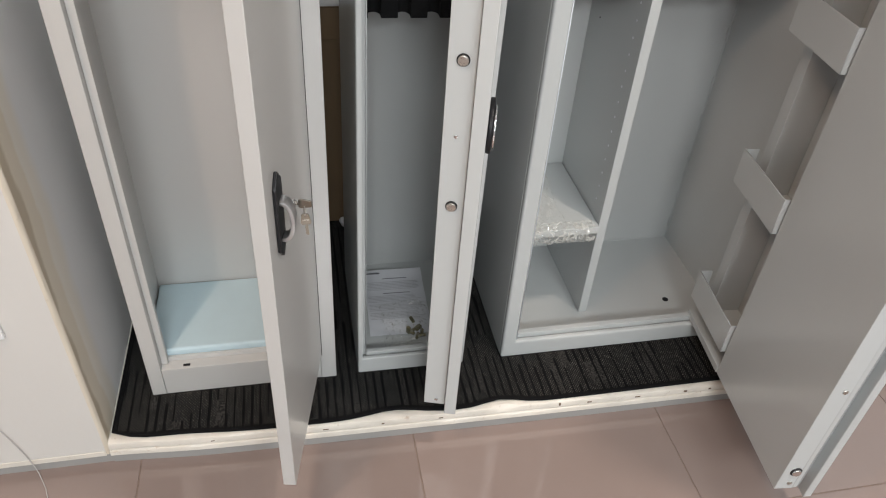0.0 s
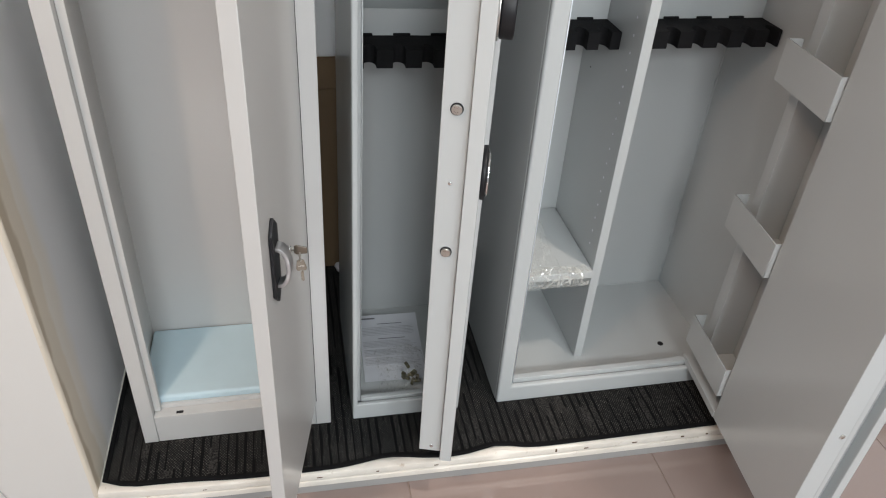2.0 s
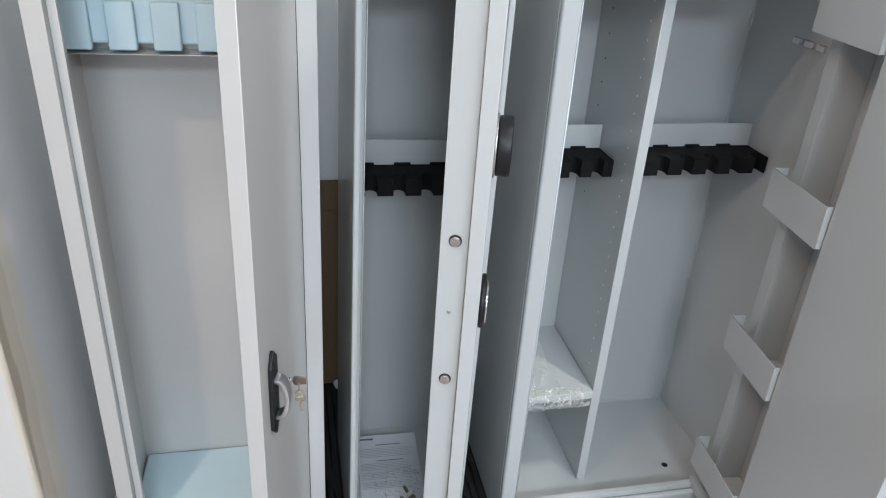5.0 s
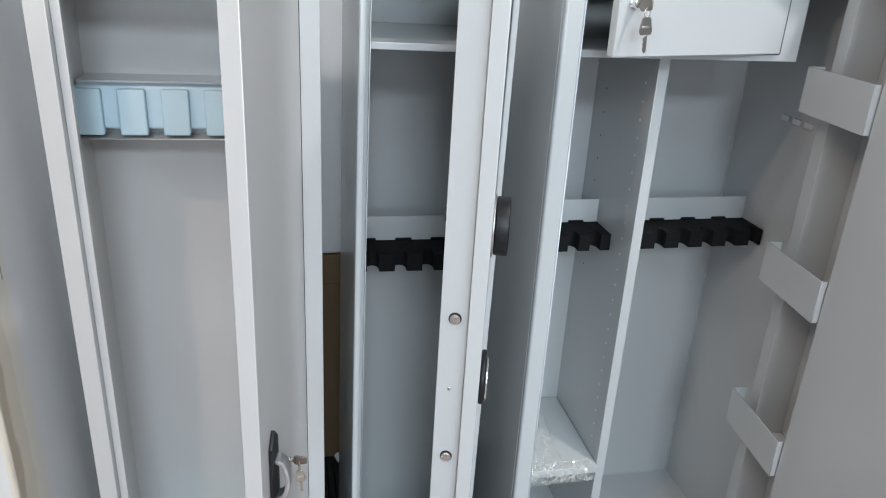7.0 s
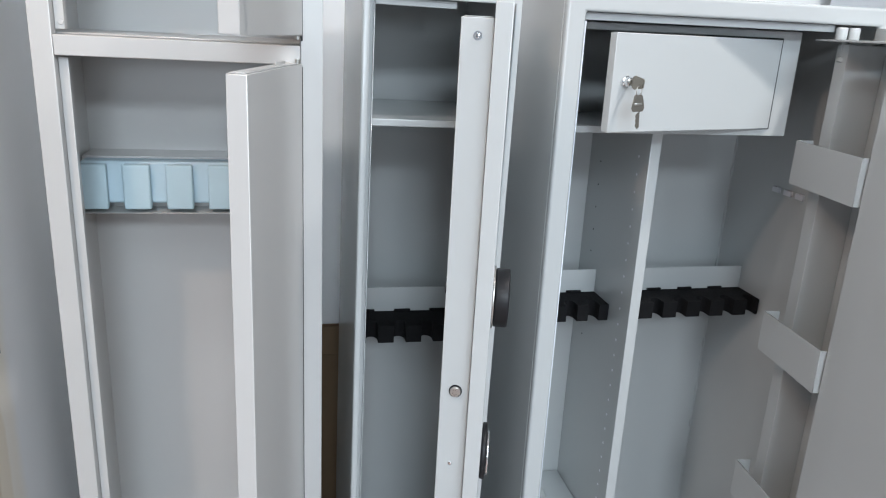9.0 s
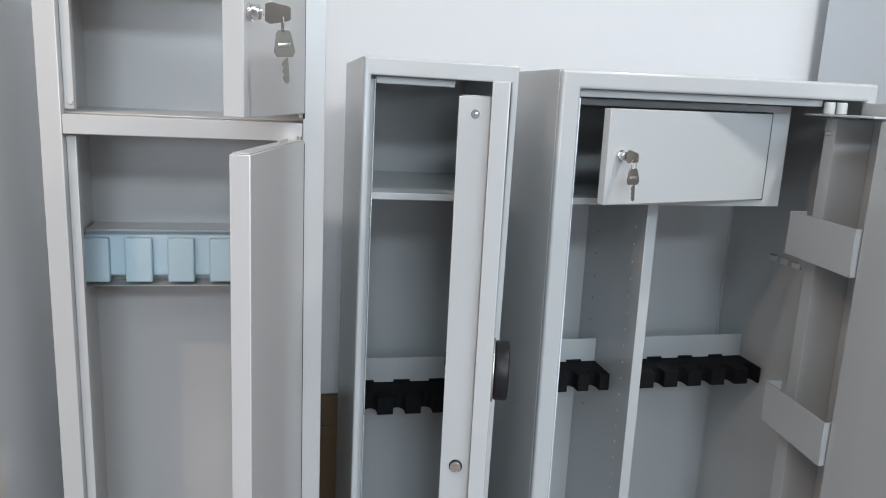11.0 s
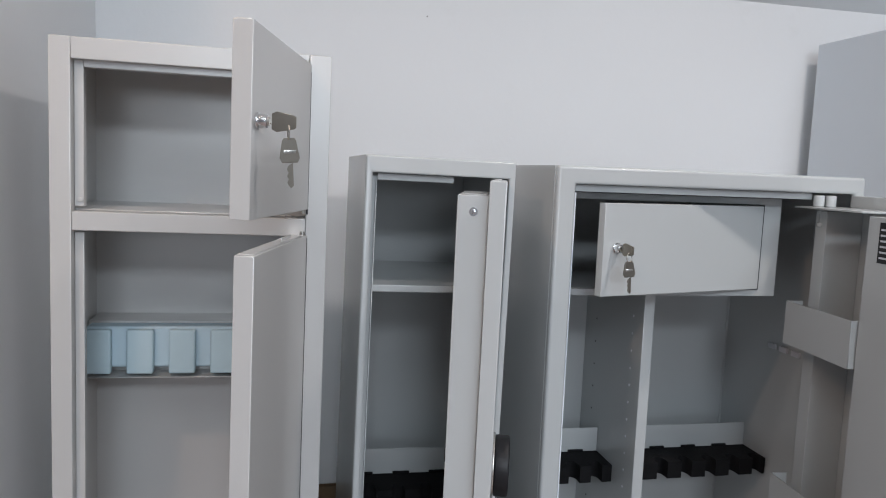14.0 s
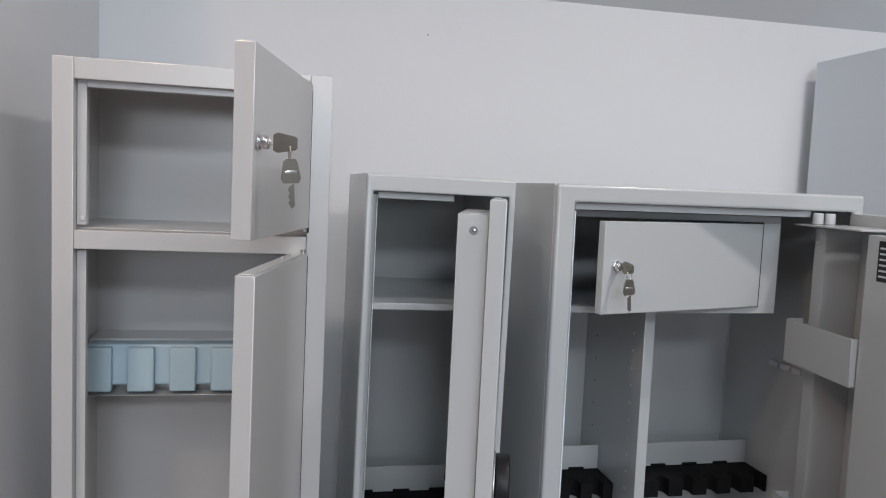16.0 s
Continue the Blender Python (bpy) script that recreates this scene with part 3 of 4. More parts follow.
        part("hinge_pin", cylinder(0.004, 0.006, 16, "Z", (0.004, 0.006, z1 + 0.0031)), NICKEL, d)
        part("top_fold", cuboid(0.02, L - 0.004, 0.003, 0.0215, z1 + 0.0002, z1 + 0.0016, bevel=0.0005), SILVER, d)
        if name == "locker_door":
            lock_with_keys(d, c.matrix_basis @ m, pose(L - 0.017, -0.0002, 1.492), 0.95, 62.0)
        else:
            hp = part("handle_plate", prism([(-0.02, -0.055), (0, -0.076), (0.02, -0.055), (0.02, 0.055), (0, 0.076), (-0.02, 0.055)], "y", -0.006, -0.0003, 0.0015), BLACK, d, "black pointed handle plate", m=pose(L - 0.06, 0, 0.667))
            bow = []
            for r_out, h_out in ((0.036, 0.0215), (0.030, 0.0145)):
                arc = [(-0.0062 - h_out * math.sin(math.pi * k / 12) ** 0.8, r_out * math.cos(math.pi * k / 12)) for k in range(13)]
                bow += arc if not bow else arc[::-1]
            grip = prism([(p[0], p[1]) for p in bow], "x", -0.011, 0.011, 0.0012)
            bmesh.ops.transform(grip, matrix=Matrix.Translation((0, 0, -0.006)), verts=grip.verts[:])
            part("grip", grip, SATIN, d, "silver curved pull grip", m=pose(L - 0.06, 0, 0.667))
            lock_with_keys(d, c.matrix_basis @ m, pose(L - 0.087, -0.008, 0.671), 0.66)
            part("hinge_flap", cuboid(0.075, 0.135, 0.010, 0.0118, z1 + 0.0002, z1 + 0.006, bevel=0.0004), SILVER, d)
    return c


tall_cabinet()


# ---- comb rack of black foam on a bent bracket ----
def comb_rack(parent, x0, x1, yb, zt, pitch, first):
    """From the back wall: a bent steel plate, and a black foam comb in front of it with round notches."""
    yp = yb - 0.105
    br = part("rack_bracket", merged(cuboid(x0, x1, yp, yp + 0.0015, zt - 0.055, zt), cuboid(x0, x1, yp + 0.0015, yb, zt - 0.0565, zt - 0.055)), PAINT, parent, "grey steel bracket on the back wall")
    y1, y0 = yp - 0.001, yp - 0.083
    out = [(x0, y1), (x0, y0)]
    x = x0 + first
    while x < x1 - 0.015:
        r = min(0.0125, (x1 - x0))
        if x - r > out[-1][0] + 0.004 and x + r < x1:
            out.append((x - r, y0))
            out.append((x - r, y0 + 0.012))
            for k in range(9):
                a = math.pi + math.pi * k / 8
                out.append((x + r * math.cos(a), y0 + 0.016 - r * 1.3 * math.sin(a)))
            out.append((x + r, y0 + 0.012))
            out.append((x + r, y0))
        x += pitch
    out += [(x1, y0), (x1, y1)]
    clean = [p for n, p in enumerate(out) if n == 0 or (abs(p[0] - out[n - 1][0]) + abs(p[1] - out[n - 1][1])) > 1e-5]
    part("foam_comb", prism(clean, "z", zt - 0.0895, zt - 0.053), FOAMB, br, "black foam comb with round notches")
    x = x0 + 0.025
    while x < x1 - 0.02:
        part("foam_tab", cuboid(x, min(x + 0.035, x1), yp - 0.006, yp - 0.0003, zt - 0.0528, zt - 0.048, bevel=0.001), FOAMB, br)
        x += pitch * 1.35
    return br


# ---- narrow cabinet ----
def narrow_cabinet():
    W, H, D = 0.253, 1.476, 0.375
    c = thing("narrow_gun_cabinet", pose(-0.068, 1.0, 0.043, 0, 0.8, 0), "narrow light grey steel gun cabinet with its bolted door open", "cabinet", "metal cabinets")
    t = 0.003
    part("side_panel", cuboid(0, t, 0.012, D, 0, H), PAINT, c)
    part("side_panel", cuboid(W - t, W, 0.012, D, 0, H), PAINT, c)
    part("back_panel", cuboid(t, W - t, D - t, D, 0, H), PAINT, c)
    part("top_panel", cuboid(t, W - t, 0.012, D - t, H - t, H), PAINT, c)
    part("floor_panel", cuboid(t, W - t, 0.012, D - t, 0.012, 0.016), PAINT, c)
    part("front_frame", ring_frame(0, W, 0, H, 0.0112, 0.0112, 0.028, 0.046, 0, 0.0118, 0.0032), PAINT, c, "rounded grey steel front frame")
    part("rebate", merged(cuboid(0.012, 0.020, 0.020, 0.024, 0.04, H - 0.034), cuboid(0.0185, 0.020, 0.0122, 0.020, 0.04, H - 0.034)), PAINT, c, "light folded door stop")
    part("rebate", cuboid(0.021, 0.150, 0.016, 0.022, H - 0.040, H - 0.029, bevel=0.001), PAINT, c, "light folded door stop")
    part("rebate", cuboid(0.021, W - 0.012, 0.016, 0.026, 0.04, 0.052, bevel=0.001), PAINT, c, "light folded door stop")
    part("shelf", cuboid(t, W - t, 0.035, D - 0.004, 1.246, 1.258, bevel=0.0015), PAINT, c, "grey steel shelf")
    comb_rack(c, 0.006, W - 0.006, D - t, 0.876, 0.057, 0.047)
    m = pose(0.238, 0, 0.60, 0, -0.4, 0) @ pose(-0.238, 0, -0.60) @ door_frame(0.238, -0.002, 73.5)
    L = 0.197
    d = part("door", cuboid(0, L, -0.005, 0.020, 0.054, H - 0.030, bevel=0.002), PAINT, c, "open thick grey steel door", m=m)
    part("lock_case", cuboid(0.012, L - 0.018, 0.0205, 0.066, 0.062, H - 0.052, bevel=0.0016), PAINT, d, "grey lock case inside the door")
    part("case_lid", cuboid(0.014, L - 0.02, 0.024, 0.062, H - 0.0518, H - 0.0505), PAINT, d)
    for z in (0.860, 0.592):
        part("bolt_collar", cylinder(0.0104, 0.002, 32, "X", (0, 0, 0)), BLACK, d, m=pose(L - 0.0172, 0.042, z))
        part("bolt", cylinder(0.0086, 0.005, 32, "X", (0.0025, 0, 0), 0.0012), NICKEL, d, "round steel locking bolt", m=pose(L - 0.0172, 0.042, z))
    part("screw", cylinder(0.0035, 0.003, 16, "X", (L - 0.017, 0.044, 0.729), 0.001), CHROME, d)
    part("rivet", merged(cylinder(0.0062, 0.0012, 20, "X", (L - 0.0176, 0.042, 1.4)), cylinder(0.0035, 0.004, 16, "X", (L - 0.016, 0.042, 1.4), 0.001)), CHROME, d)
    part("rivet", cylinder(0.004, 0.003, 16, "X", (L - 0.0172, 0.04, 0.078), 0.001), CHROME, d)
    part("hole_plug", cylinder(0.012, 0.002, 24, "Y", (L - 0.03, 0.0665, 1.03)), BLACK, d, "black plug in the lock case")
    part("label", cuboid(L - 0.055, L - 0.022, 0.0662, 0.0668, 1.335, 1.405), INK, d, "dark printed label")
    for k in range(6):
        part("print_bar", cuboid(L - 0.052, L - 0.03 - 0.002 * (k % 3), 0.0668, 0.0672, 1.342 + 0.010 * k, 1.345 + 0.010 * k), PAPER, d)
    part("dial", cylinder(0.046, 0.022, 48, "Y", (0, -0.0145, 0), 0.003), BLACK, d, "round black dial knob", m=pose(0.145, -0.005, 1.010))
    part("dial_ring", cylinder(0.049, 0.003, 48, "Y", (0, -0.0016, 0), 0.001), NICKEL, d, m=pose(0.145, -0.005, 1.010))
    part("handle", cylinder(0.046, 0.009, 48, "Y", (0, -0.0045, 0), 0.003), BLACK, d, "round black recessed handle", m=pose(0.145, -0.005, 0.736))
    part("handle_bow", prism([(0.04 * math.cos(a), 0.04 * math.sin(a)) for a in (math.radians(x) for x in range(-90, 91, 12))], "y", -0.013, -0.0092, 0.001), CHROME, d, "chrome half-round grip", m=pose(0.145, -0.005, 0.736))
    part("paint_chip", cuboid(0.044, 0.049, -0.0058, -0.0049, 1.229, 1.241, bevel=0.0003), CHIP, d, "brown chip in the door edge")
    part("hinge_block", cuboid(0.004, 0.03, 0.004, 0.016, H - 0.0298, H - 0.0285), PAINT, d)
    return c


narrow = narrow_cabinet()


# ---- wide cabinet ----
def wide_cabinet():
    W, H, D = 0.612, 1.472, 0.395
    c = thing("wide_gun_cabinet", pose(0.28, 1.0, 0.043), "wide light grey steel gun cabinet with inner lock box, open", "cabinet", "metal cabinets")
    t = 0.004
    part("side_panel", cuboid(0, t, 0.016, D, 0, H, bevel=0.0015), PAINT, c)
    part("side_panel", cuboid(W - t, W, 0.016, D, 0, H, bevel=0.0015), PAINT, c)
    part("back_panel", cuboid(t, W - t, D - t, D, 0, H), PAINT, c)
    part("top_panel", cuboid(t, W - t, 0.016, D - t, H - t, H), PAINT, c)
    part("floor_panel", cuboid(t, W - t, 0.016, D - t, 0.012, 0.016), PAINT, c)
    part("drain_hole", cylinder(0.008, 0.0008, 20, "Z", (0.49, 0.128, 0.0166)), BLACK, c, "black fixing hole in the floor")
    part("front_frame", ring_frame(0, W, 0, H, 0.034, 0.02, 0.031, 0.050, 0, 0.0158, 0.0055), PAINT, c, "rounded grey steel front frame")
    part("rebate", merged(cuboid(0.030, 0.038, 0.022, 0.026, 0.02, H - 0.03), cuboid(0.0365, 0.038, 0.016, 0.022, 0.02, H - 0.03)), PAINT, c, "light folded door stop")
    part("rebate", cuboid(0.039, W - 0.10, 0.016, 0.03, H - 0.044, H - 0.0315, bevel=0.001), PAINT, c, "light folded door stop")
    part("rebate", cuboid(0.039, W - 0.10, 0.018, 0.032, 0.017, 0.060, bevel=0.001), PAINT, c, "light folded door stop")
    # the lit line on the rebate's edge is put in as paler enamel
    part("lit_edge_strip", cuboid(0.0364, 0.0388, 0.0095, 0.0157, 0.052, H - 0.046), PANEL, c, "pale strip painting the lit folded edge inside the frame")
    px = 0.237
    part("partition", cuboid(px, px + 0.022, 0.112, D - t, 0.0165, 1.230, bevel=0.0015), PAINT, c, "upright grey steel partition with rows of shelf holes")
    for k in range(24):
        part("shelf_hole", cylinder(0.0026, 0.0008, 10, "X", (px - 0.0002, 0.155, 0.35 + 0.036 * k)), PAPER, c)
    for k in range(9):
        part("shelf_hole", cylinder(0.002, 0.0008, 10, "X", (px - 0.0002, 0.33, 0.72 + 0.052 * k)), SHADE_HOLE_DARK, c)
    part("shelf", cuboid(t + 0.001, px - 0.001, 0.104, D - t - 0.002, 0.283, 0.303, bevel=0.002), PAINT, c, "grey steel half shelf")
    comb_rack(c, t + 0.002, px - 0.002, D - t, 0.897, 0.050, 0.045)
    comb_rack(c, px + 0.024, W - t - 0.004, D - t, 0.897, 0.058, 0.035)
    # weld beads up the back corner
    for k in range(11):
        z = 0.06 + 0.115 * k + random.uniform(-0.02, 0.02)
        bm = bmesh.new()
        bmesh.ops.create_icosphere(bm, subdivisions=2, radius=0.004)
        part("weld_bead", bm, PAINT, c, m=Matrix.Translation((W - t - 0.001, D - t - 0.001, z)) @ Matrix.Diagonal((1, 1, random.uniform(2.5, 5), 1)))
    bm = bmesh.new()
    rings = []
    path = [Vector((px + 0.03, D - t - 0.0008, 0.0172)), Vector((W - t - 0.001, D - t - 0.0008, 0.0172)), Vector((W - t - 0.001, D - t - 0.0008, 1.235))]
    for p, q in zip(path, path[1:]):
        steps = int((q - p).length / 0.012)
        d0 = (q - p).normalized()
        for k in range(steps + 1):
            c0 = p + (q - p) * (k / steps)
            side = Vector((0, 0, 1)) if abs(d0.z) < 0.5 else Vector((1, 0, 0))
            r = 0.0022 + 0.0018 * noise.noise(c0 * 40)
            rings.append([bm.verts.new(c0 + (side * math.cos(a) + side.cross(d0) * math.sin(a)) * r) for a in (j * math.tau / 6 for j in range(6))])
    for a, b in zip(rings, rings[1:]):
        for j in range(6):
            bm.faces.new((a[j], a[(j + 1) % 6], b[(j + 1) % 6], b[j]))
    part("weld_seam", bm, PAINT, c, "uneven painted weld seam")
    # slotted strip on the side wall
    for k in range(3):
        part("wall_clip", cuboid(W - t - 0.006, W - t - 0.0005, 0.125 + 0.038 * k, 0.15 + 0.038 * k, 1.092, 1.104, bevel=0.001), PAPER, c)
    # inner lock box
    bx = part("lock_box", ring_frame(t + 0.001, 0.4845, 1.236, 1.426, 0.001, 0.0375, 0.012, 0.012, 0.064, 0.0845, 0.0004), PAINT, c, "grey steel inner lock box")
    # the shade in the small door's gap is drawn as a dark strip
    part("box_gap_shade", cuboid(0.4452, 0.4472, 0.0625, 0.0637, 1.249, 1.412), SHADE_HOLE_DARK, bx, "dark strip drawn as the shaded gap beside the small door")
    part("bottom_sheet", cuboid(t + 0.001, 0.485, 0.085, D - t - 0.002, 1.236, 1.2378), PAINT, bx)
    part("side_sheet", cuboid(0.4835, 0.485, 0.085, D - t - 0.002, 1.238, 1.424), PAINT, bx)
    part("top_sheet", cuboid(t + 0.001, 0.485, 0.085, D - t - 0.002, 1.4245, 1.426), PAINT, bx)
    m = door_frame(0.4445, 0.060, 14.3)
    bd = part("box_door", cuboid(0, 0.381, 0, 0.017, 1.250, 1.411, bevel=0.0015), PAINT, c, "small grey door standing ajar", m=m)
    lock_with_keys(bd, c.matrix_basis @ m, pose(0.354, -0.0003, 1.334), 0.9, 12.0)
    # the door
    m = door_frame(0.604, -0.006, 84.0)
    z0, z1 = 0.050, H - 0.034
    d = part("door", cuboid(-0.01, 0.466, 0, 0.018, -0.004, z1, bevel=0.002), PAINT, c, "wide thick grey steel door, swung open", m=m)
    CW = 0.108
    part("lock_case", prism([(0.168, 0.0185), (0.440, 0.0185), (0.440, 0.036), (0.456, 0.038), (0.468, 0.046), (0.476, 0.058), (0.478, 0.070), (0.478, CW), (0.168, CW)], "z", z0 + 0.002, z1 - 0.03, 0.0015), PAINT, d, "flat grey lock case covering the door mechanism")
    part("top_flange", cuboid(-0.03, 0.16, 0.0185, CW + 0.008, z1 - 0.026, z1 - 0.0225, bevel=0.0008), PAINT, d)
    part("bottom_flange", cuboid(-0.028, 0.1675, 0.0185, CW + 0.002, z0 + 0.002, z0 + 0.020, bevel=0.001), PAINT, d)
    part("hinge_knuckle", cylinder(0.0095, 0.021, 24, "Z", (0.0, 0.088, z1 - 0.0118), 0.002), PAINT, d, "grey hinge knuckle")
    part("hinge_knuckle", cylinder(0.0095, 0.021, 24, "Z", (0.002, 0.066, z1 - 0.0118), 0.002), PAINT, d, "grey hinge knuckle")
    part("hinge_pin", merged(cylinder(0.006, 0.03, 20, "Z", (0.004, 0.080, z1 - 0.041), 0.001), cylinder(0.010, 0.008, 20, "Z", (0.004, 0.080, z1 - 0.056), 0.002)), PAINT, d)
    part("tray_rail", prism([(-0.012, 0.0186), (-0.008, 0.085), (0.024, 0.085), (0.030, 0.0186)], "z", z0 + 0.03, z1 - 0.03, 0.0008), PAINT, d, "upright folded rail behind the trays", smooth=False)
    for k in range(4):
        zb = 0.119 + 0.344 * k
        a0, a1, w0, w1, h, s = -0.026, 0.164, 0.0855, CW + 0.010, 0.082, 0.002
        part("tray", merged(cuboid(a0, a1, w1 - s, w1, zb, zb + h), cuboid(a0, a0 + s, w0, w1 - s, zb, zb + h), cuboid(a1 - s, a1, 0.0187, w1 - s, zb, zb + h), cuboid(a0 + s, 0.031, w0, w1 - s, zb, zb + s), cuboid(0.031, a1 - s, 0.0187, w1 - s, zb, zb + s)), PAINT, d, "folded grey steel tray, open at the top")
    part("bolt_collar", cylinder(0.012, 0.002, 28, "X", (0, 0, 0)), BLACK, d, m=pose(0.4785, 0.082, 0.110))
    part("bolt", cylinder(0.0092, 0.006, 28, "X", (0.002, 0, 0), 0.0015), CHROME, d, "round steel locking bolt", m=pose(0.4785, 0.082, 0.110))
    for z in (0.072, 0.352):
        part("rivet", cylinder(0.005, 0.003, 20, "X", (0.4785, 0.082, z), 0.001), NICKEL, d)
    part("label", cuboid(0.196, 0.25, CW + 0.0002, CW + 0.0006, 1.335, 1.40), BLACK, d, "dark printed label")
    for k in range(6):
        part("print_bar", cuboid(0.200, 0.240 - 0.004 * (k % 3), CW + 0.0006, CW + 0.001, 1.342 + 0.009 * k, 1.345 + 0.009 * k), PAPER, d)
    return c


wide = wide_cabinet()


# ---- loose things ----
def carton():
    c = thing("cardboard_box", pose(-0.10, 1.60, 0.0445), "flattened brown cardboard carton leaning against the wall behind the cabinets", "box")
    part("body", cuboid(-0.16, 0.16, 0, 0.044, 0, 0.565, bevel=0.003), CARD, c)
    part("flap", cuboid(-0.16, 0.16, -0.002, 0.002, 0.567, 0.645, bevel=0.0008), CARD, c, "brown flap standing up")
    part("flap", cuboid(-0.158, 0.158, 0.040, 0.043, 0.567, 0.635, bevel=0.0008), CARD, c, "brown flap standing up")


carton()


def crumple_ball():
    bm = bmesh.new()
    bmesh.ops.create_icosphere(bm, subdivisions=3, radius=0.018)
    for v in bm.verts:
        v.co *= 0.75 + 0.5 * noise.noise(v.co * 45)
    tagged(part("crumpled_bag", bm, PAPER, smooth=False, m=pose(-0.055, 1.572, 0.062)), "crumpled white plastic bag on the carpet", "plastic bag")


crumple_ball()


def crumpled(nx, ny, sx, sy, height, amp, seed):
    """A crumpled sheet in the xy plane."""
    bm = bmesh.new()
    g = []
    for i in range(nx):
        row = []
        for j in range(ny):
            x, y = (i / (nx - 1) - 0.5) * sx, (j / (ny - 1) - 0.5) * sy
            h = height(x / sx, y / sy) + amp * (noise.noise((x * 30 + seed, y * 30, 1.7)) + 0.5 * noise.noise((x * 85, y * 85 + seed, 4.1)))
            row.append(bm.verts.new((x + amp * 0.6 * noise.noise((x * 60, y * 60, seed)), y + amp * 0.6 * noise.noise((y * 60, x * 60, seed + 3)), max(0.0008, h))))
        g.append(row)
    for i in range(nx - 1):
        for j in range(ny - 1):
            bm.faces.new((g[i][j], g[i + 1][j], g[i + 1][j + 1], g[i][j + 1]))
    return bm


BRASS = material("oily_brass", (0.17, 0.15, 0.075), 0.4, metal=0.85, vary=0.12, scale=60)


def bag_of_fittings(m, sx, sy, h, seed, label, rise=0.0):
    """A crumpled clear bag over loose fittings; rise: how far its far end stands up."""
    b = thing("bag_of_fittings", m, label, "plastic bag")
    def top(u, v):
        return h * max(0, 1 - (2 * u) ** 2) ** 0.6 * max(0, 1 - (2 * v) ** 2) ** 0.6 + 0.004 + rise * max(0, v + 0.1) ** 1.3 * max(0, 1 - abs(1.6 * u)) * 1.6
    part("film", crumpled(44, 40, sx, sy, top, 0.008, seed), FILM, b)
    rnd = random.Random(seed)
    for k in range(11):
        part("fitting", cylinder(0.0042, 0.019, 14, "XYZ"[k % 3], (0, 0, 0), 0.001), BRASS, b, "brass-coloured fitting", m=pose(rnd.uniform(-0.05, 0.28) * sx * (1 if seed == 9 else -1), rnd.uniform(-0.3, 0.1) * sy, 0.008 + (0.008 if k % 3 == 2 else 0.003 * (k % 3)), 0, 0, rnd.uniform(0, 180)))
    return b


bag_of_fittings(pose(0.372, 1.190, 0.3475), 0.125, 0.20, 0.045, 5, "clear plastic bag of brass fittings on the half shelf", 0.16)
bag_of_fittings(pose(0.066, 1.122, 0.0615), 0.125, 0.16, 0.035, 9, "clear plastic bag of brass fittings on the cabinet floor")


def wrapped_edge():
    """Crinkled film folded over the half shelf and its front edge."""
    w = thing("plastic_wrapping", pose(0.397, 1.104, 0.326), "crinkled clear film wrapped round the half shelf edge", "wrapping")
    bm = bmesh.new()
    prof = [(0.027, 0.0225), (0.024, 0.0225), (0.021, 0.0225), (0.018, 0.0225), (0.012, 0.0228), (0.008, 0.0240), (-0.004, 0.0225), (-0.009, 0.016), (-0.0105, 0.008), (-0.011, 0.0), (-0.0095, -0.008), (-0.005, -0.0145), (0.005, -0.0165), (0.04, -0.0165)]
    rows = []
    for i in range(90):
        x = (i / 89 - 0.5) * 0.213
        rows.append([bm.verts.new((x + 0.0015 * noise.noise((k * 2.1, x * 90, 5)), y - 0.0045 * abs(noise.noise((x * 160, k * 1.1, 2))) - 0.001, z + (0.006 if k < 6 else 0.003) * abs(noise.noise((x * 130, k * 1.7, 8))) * (1 if z > 0 else -1))) for k, (y, z) in enumerate(prof)])
    for a, b in zip(rows, rows[1:]):
        for k in range(len(prof) - 1):
            bm.faces.new((a[k], b[k], b[k + 1], a[k + 1]))
    part("film", bm, FILM_THICK, w, smooth=False)


wrapped_edge()


def leaflet():
    p = thing("printed_leaflet", pose(0.052, 1.208, 0.0612, 0, 0, -1.5), "white printed instruction sheet lying on the cabinet floor", "paper")
    part("sheet", crumpled(14, 16, 0.155, 0.235, lambda u, v: 0.004 + 0.035 * max(0, v - 0.15) ** 1.2, 0.0012, 3), PAPER, p)
    rnd = random.Random(4)
    def z_at(v):
        return 0.0075 + 0.035 * max(0, v - 0.15) ** 1.2
    def bar(x0, x1, y, h, ink=TYPE):
        v = y / 0.235
        part("print_bar", cuboid(x0, x1, y - h / 2, y + h / 2, z_at(v), z_at(v) + 0.0003), ink, p)
    bar(-0.072, -0.035, 0.102, 0.0055, INK)
    bar(-0.03, 0.035, 0.082, 0.0022, INK)
    for k in range(6):
        bar(-0.072, 0.066 - rnd.uniform(0, 0.02), 0.070 - 0.0052 * k, 0.0010)
    bar(-0.032, 0.038, 0.030, 0.0022, INK)
    for k in range(18):
        if k % 6 != 5:
            bar(-0.072, 0.07 - rnd.uniform(0, 0.025), 0.020 - 0.0052 * k, 0.0010)


leaflet()


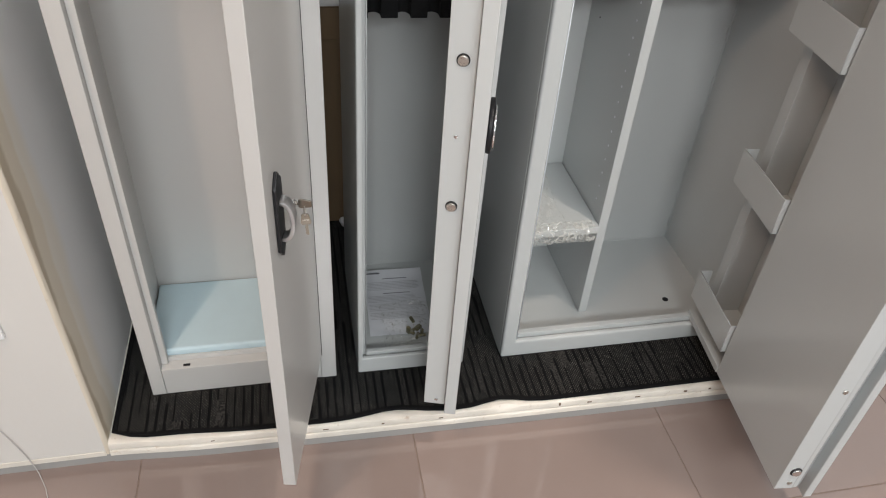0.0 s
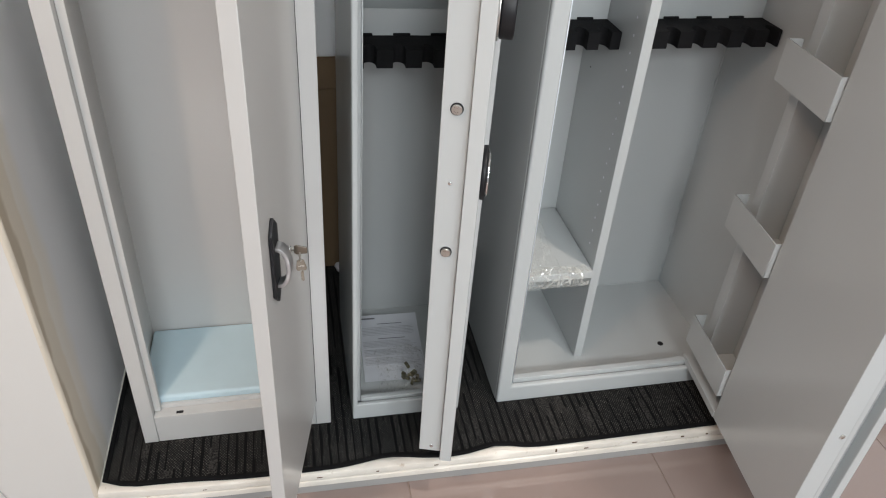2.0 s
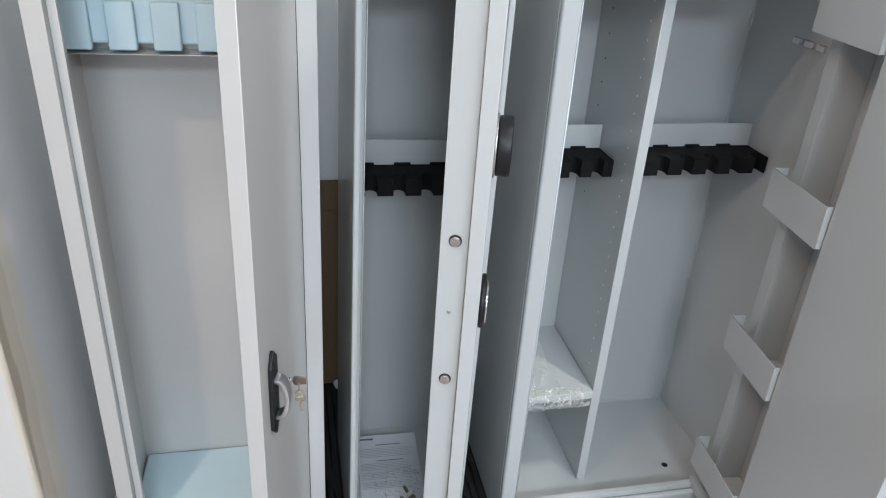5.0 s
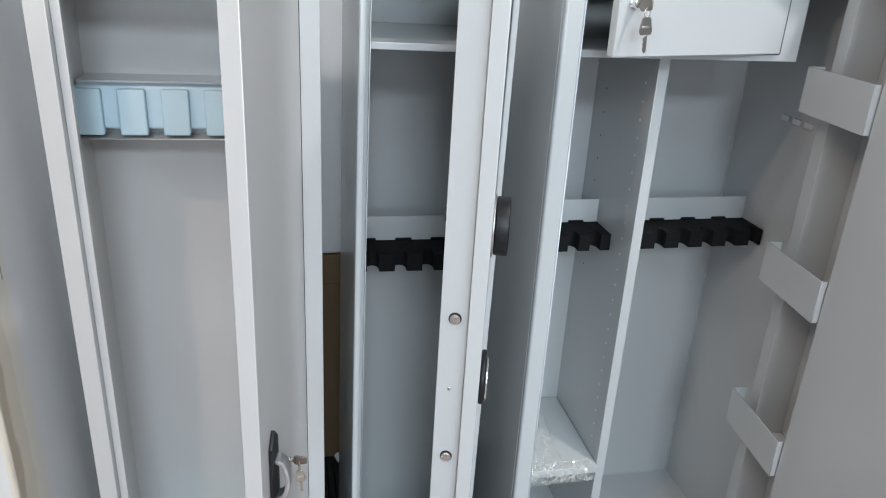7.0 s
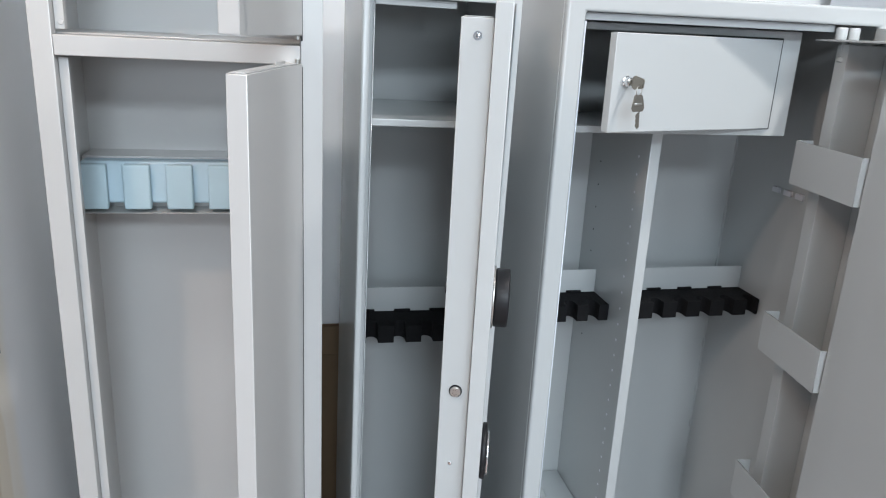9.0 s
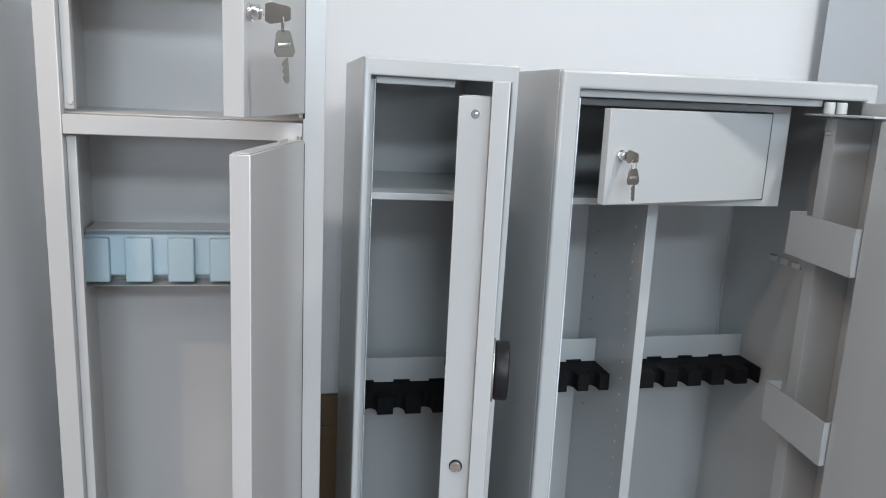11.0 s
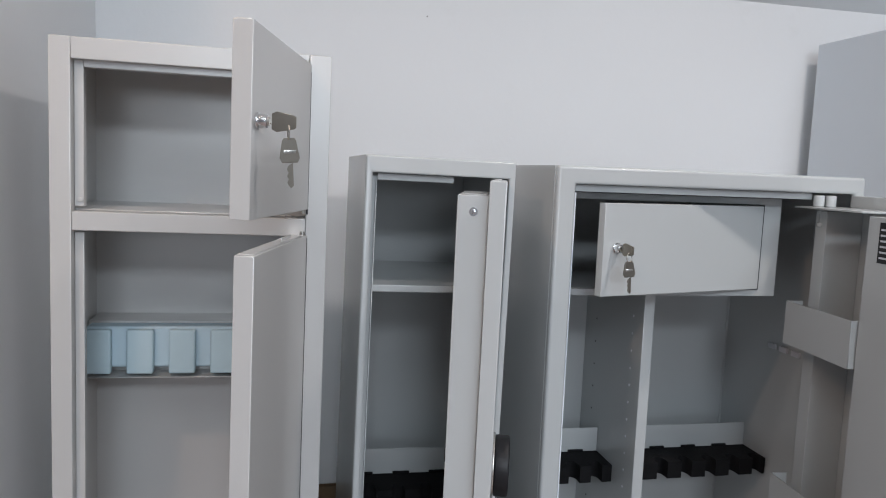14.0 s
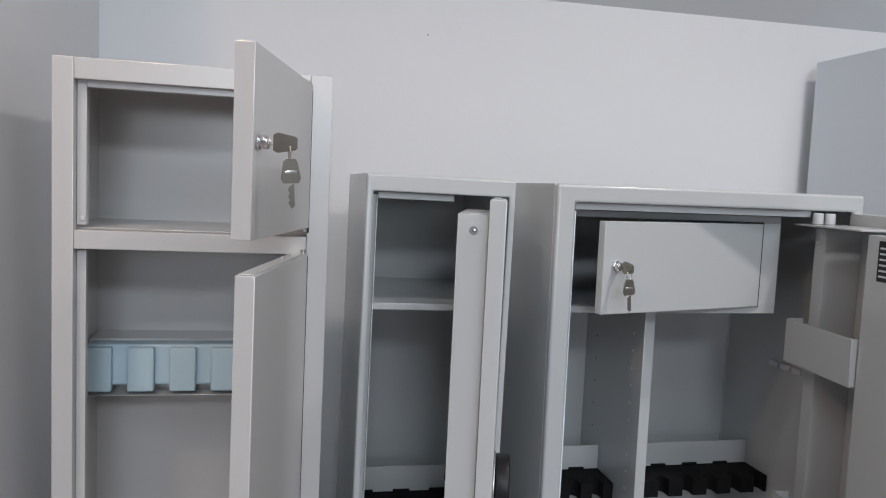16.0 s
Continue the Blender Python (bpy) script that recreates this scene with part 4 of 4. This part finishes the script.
def tube(points, r, seg=8):
    """A round cord through the points."""
    bm = bmesh.new()
    rings = []
    for i, p in enumerate(points):
        d = (Vector(points[min(i + 1, len(points) - 1)]) - Vector(points[max(i - 1, 0)])).normalized()
        a = d.cross(Vector((0.31, 0.2, 0.93))).normalized()
        b = d.cross(a)
        rings.append([bm.verts.new(Vector(p) + (a * math.cos(k * math.tau / seg) + b * math.sin(k * math.tau / seg)) * r) for k in range(seg)])
    for a, b in zip(rings, rings[1:]):
        for k in range(seg):
            bm.faces.new((a[k], a[(k + 1) % seg], b[(k + 1) % seg], b[k]))
    return bm


# thin grey cord stands in for a faint curved shadow on wall and tiles
cord = [(-0.835, 0.8815, 0.29), (-0.818, 0.8815, 0.22), (-0.802, 0.8815, 0.154), (-0.791, 0.8813, 0.118), (-0.779, 0.8810, 0.076), (-0.769, 0.8805, 0.035), (-0.763, 0.8795, 0.0), (-0.758, 0.875, -0.022), (-0.751, 0.862, -0.0272), (-0.738, 0.838, -0.0272), (-0.728, 0.81, -0.0272), (-0.716, 0.76, -0.0272), (-0.712, 0.70, -0.0272)]
tagged(part("shadow_line", tube(cord, 0.0010), SHADOW_GREY), "thin grey cord drawn as a soft shadow line down wall and tiles", "cable")


def neighbour_cabinet():
    c = thing("steel_cabinet", pose(1.235, 1.0, 0.0355), "tall plain pale grey steel cabinet, closed, beside the wide one", "cabinet", "metal cabinets")
    part("body", cuboid(0, 0.5, 0, 0.60, 0.05, 1.845, bevel=0.004), PANEL, c)
    part("plinth", cuboid(0.02, 0.48, 0.02, 0.56, 0, 0.0495), SHOP, c, "dark recessed plinth")
    part("door", cuboid(0.006, 0.494, -0.02, -0.0005, 0.06, 1.835, bevel=0.003), PANEL, c)


neighbour_cabinet()

# ---- floor tiles ----
floor = thing("floor", pose(0, 0, FLOOR_Z - 0.006), "polished pinkish grey porcelain tile floor with brown joints", "floor", kind="structure")
S = 0.597
tile_mesh = None
for i in range(-5, 5):
    for j in range(-8, 1):
        x, y = 0.043 + S * i, 0.571 + S * j
        if tile_mesh is None:
            ob = part("tile", cuboid(0.0012, S - 0.0012, 0.0012, S - 0.0012, 0, 0.006, bevel=0.0008, seg=1), TILE, floor, smooth=False)
            tile_mesh = ob.data
        else:
            ob = new("tile", tile_mesh)
            ob.parent = floor
        ob.location = (x, y, 0)
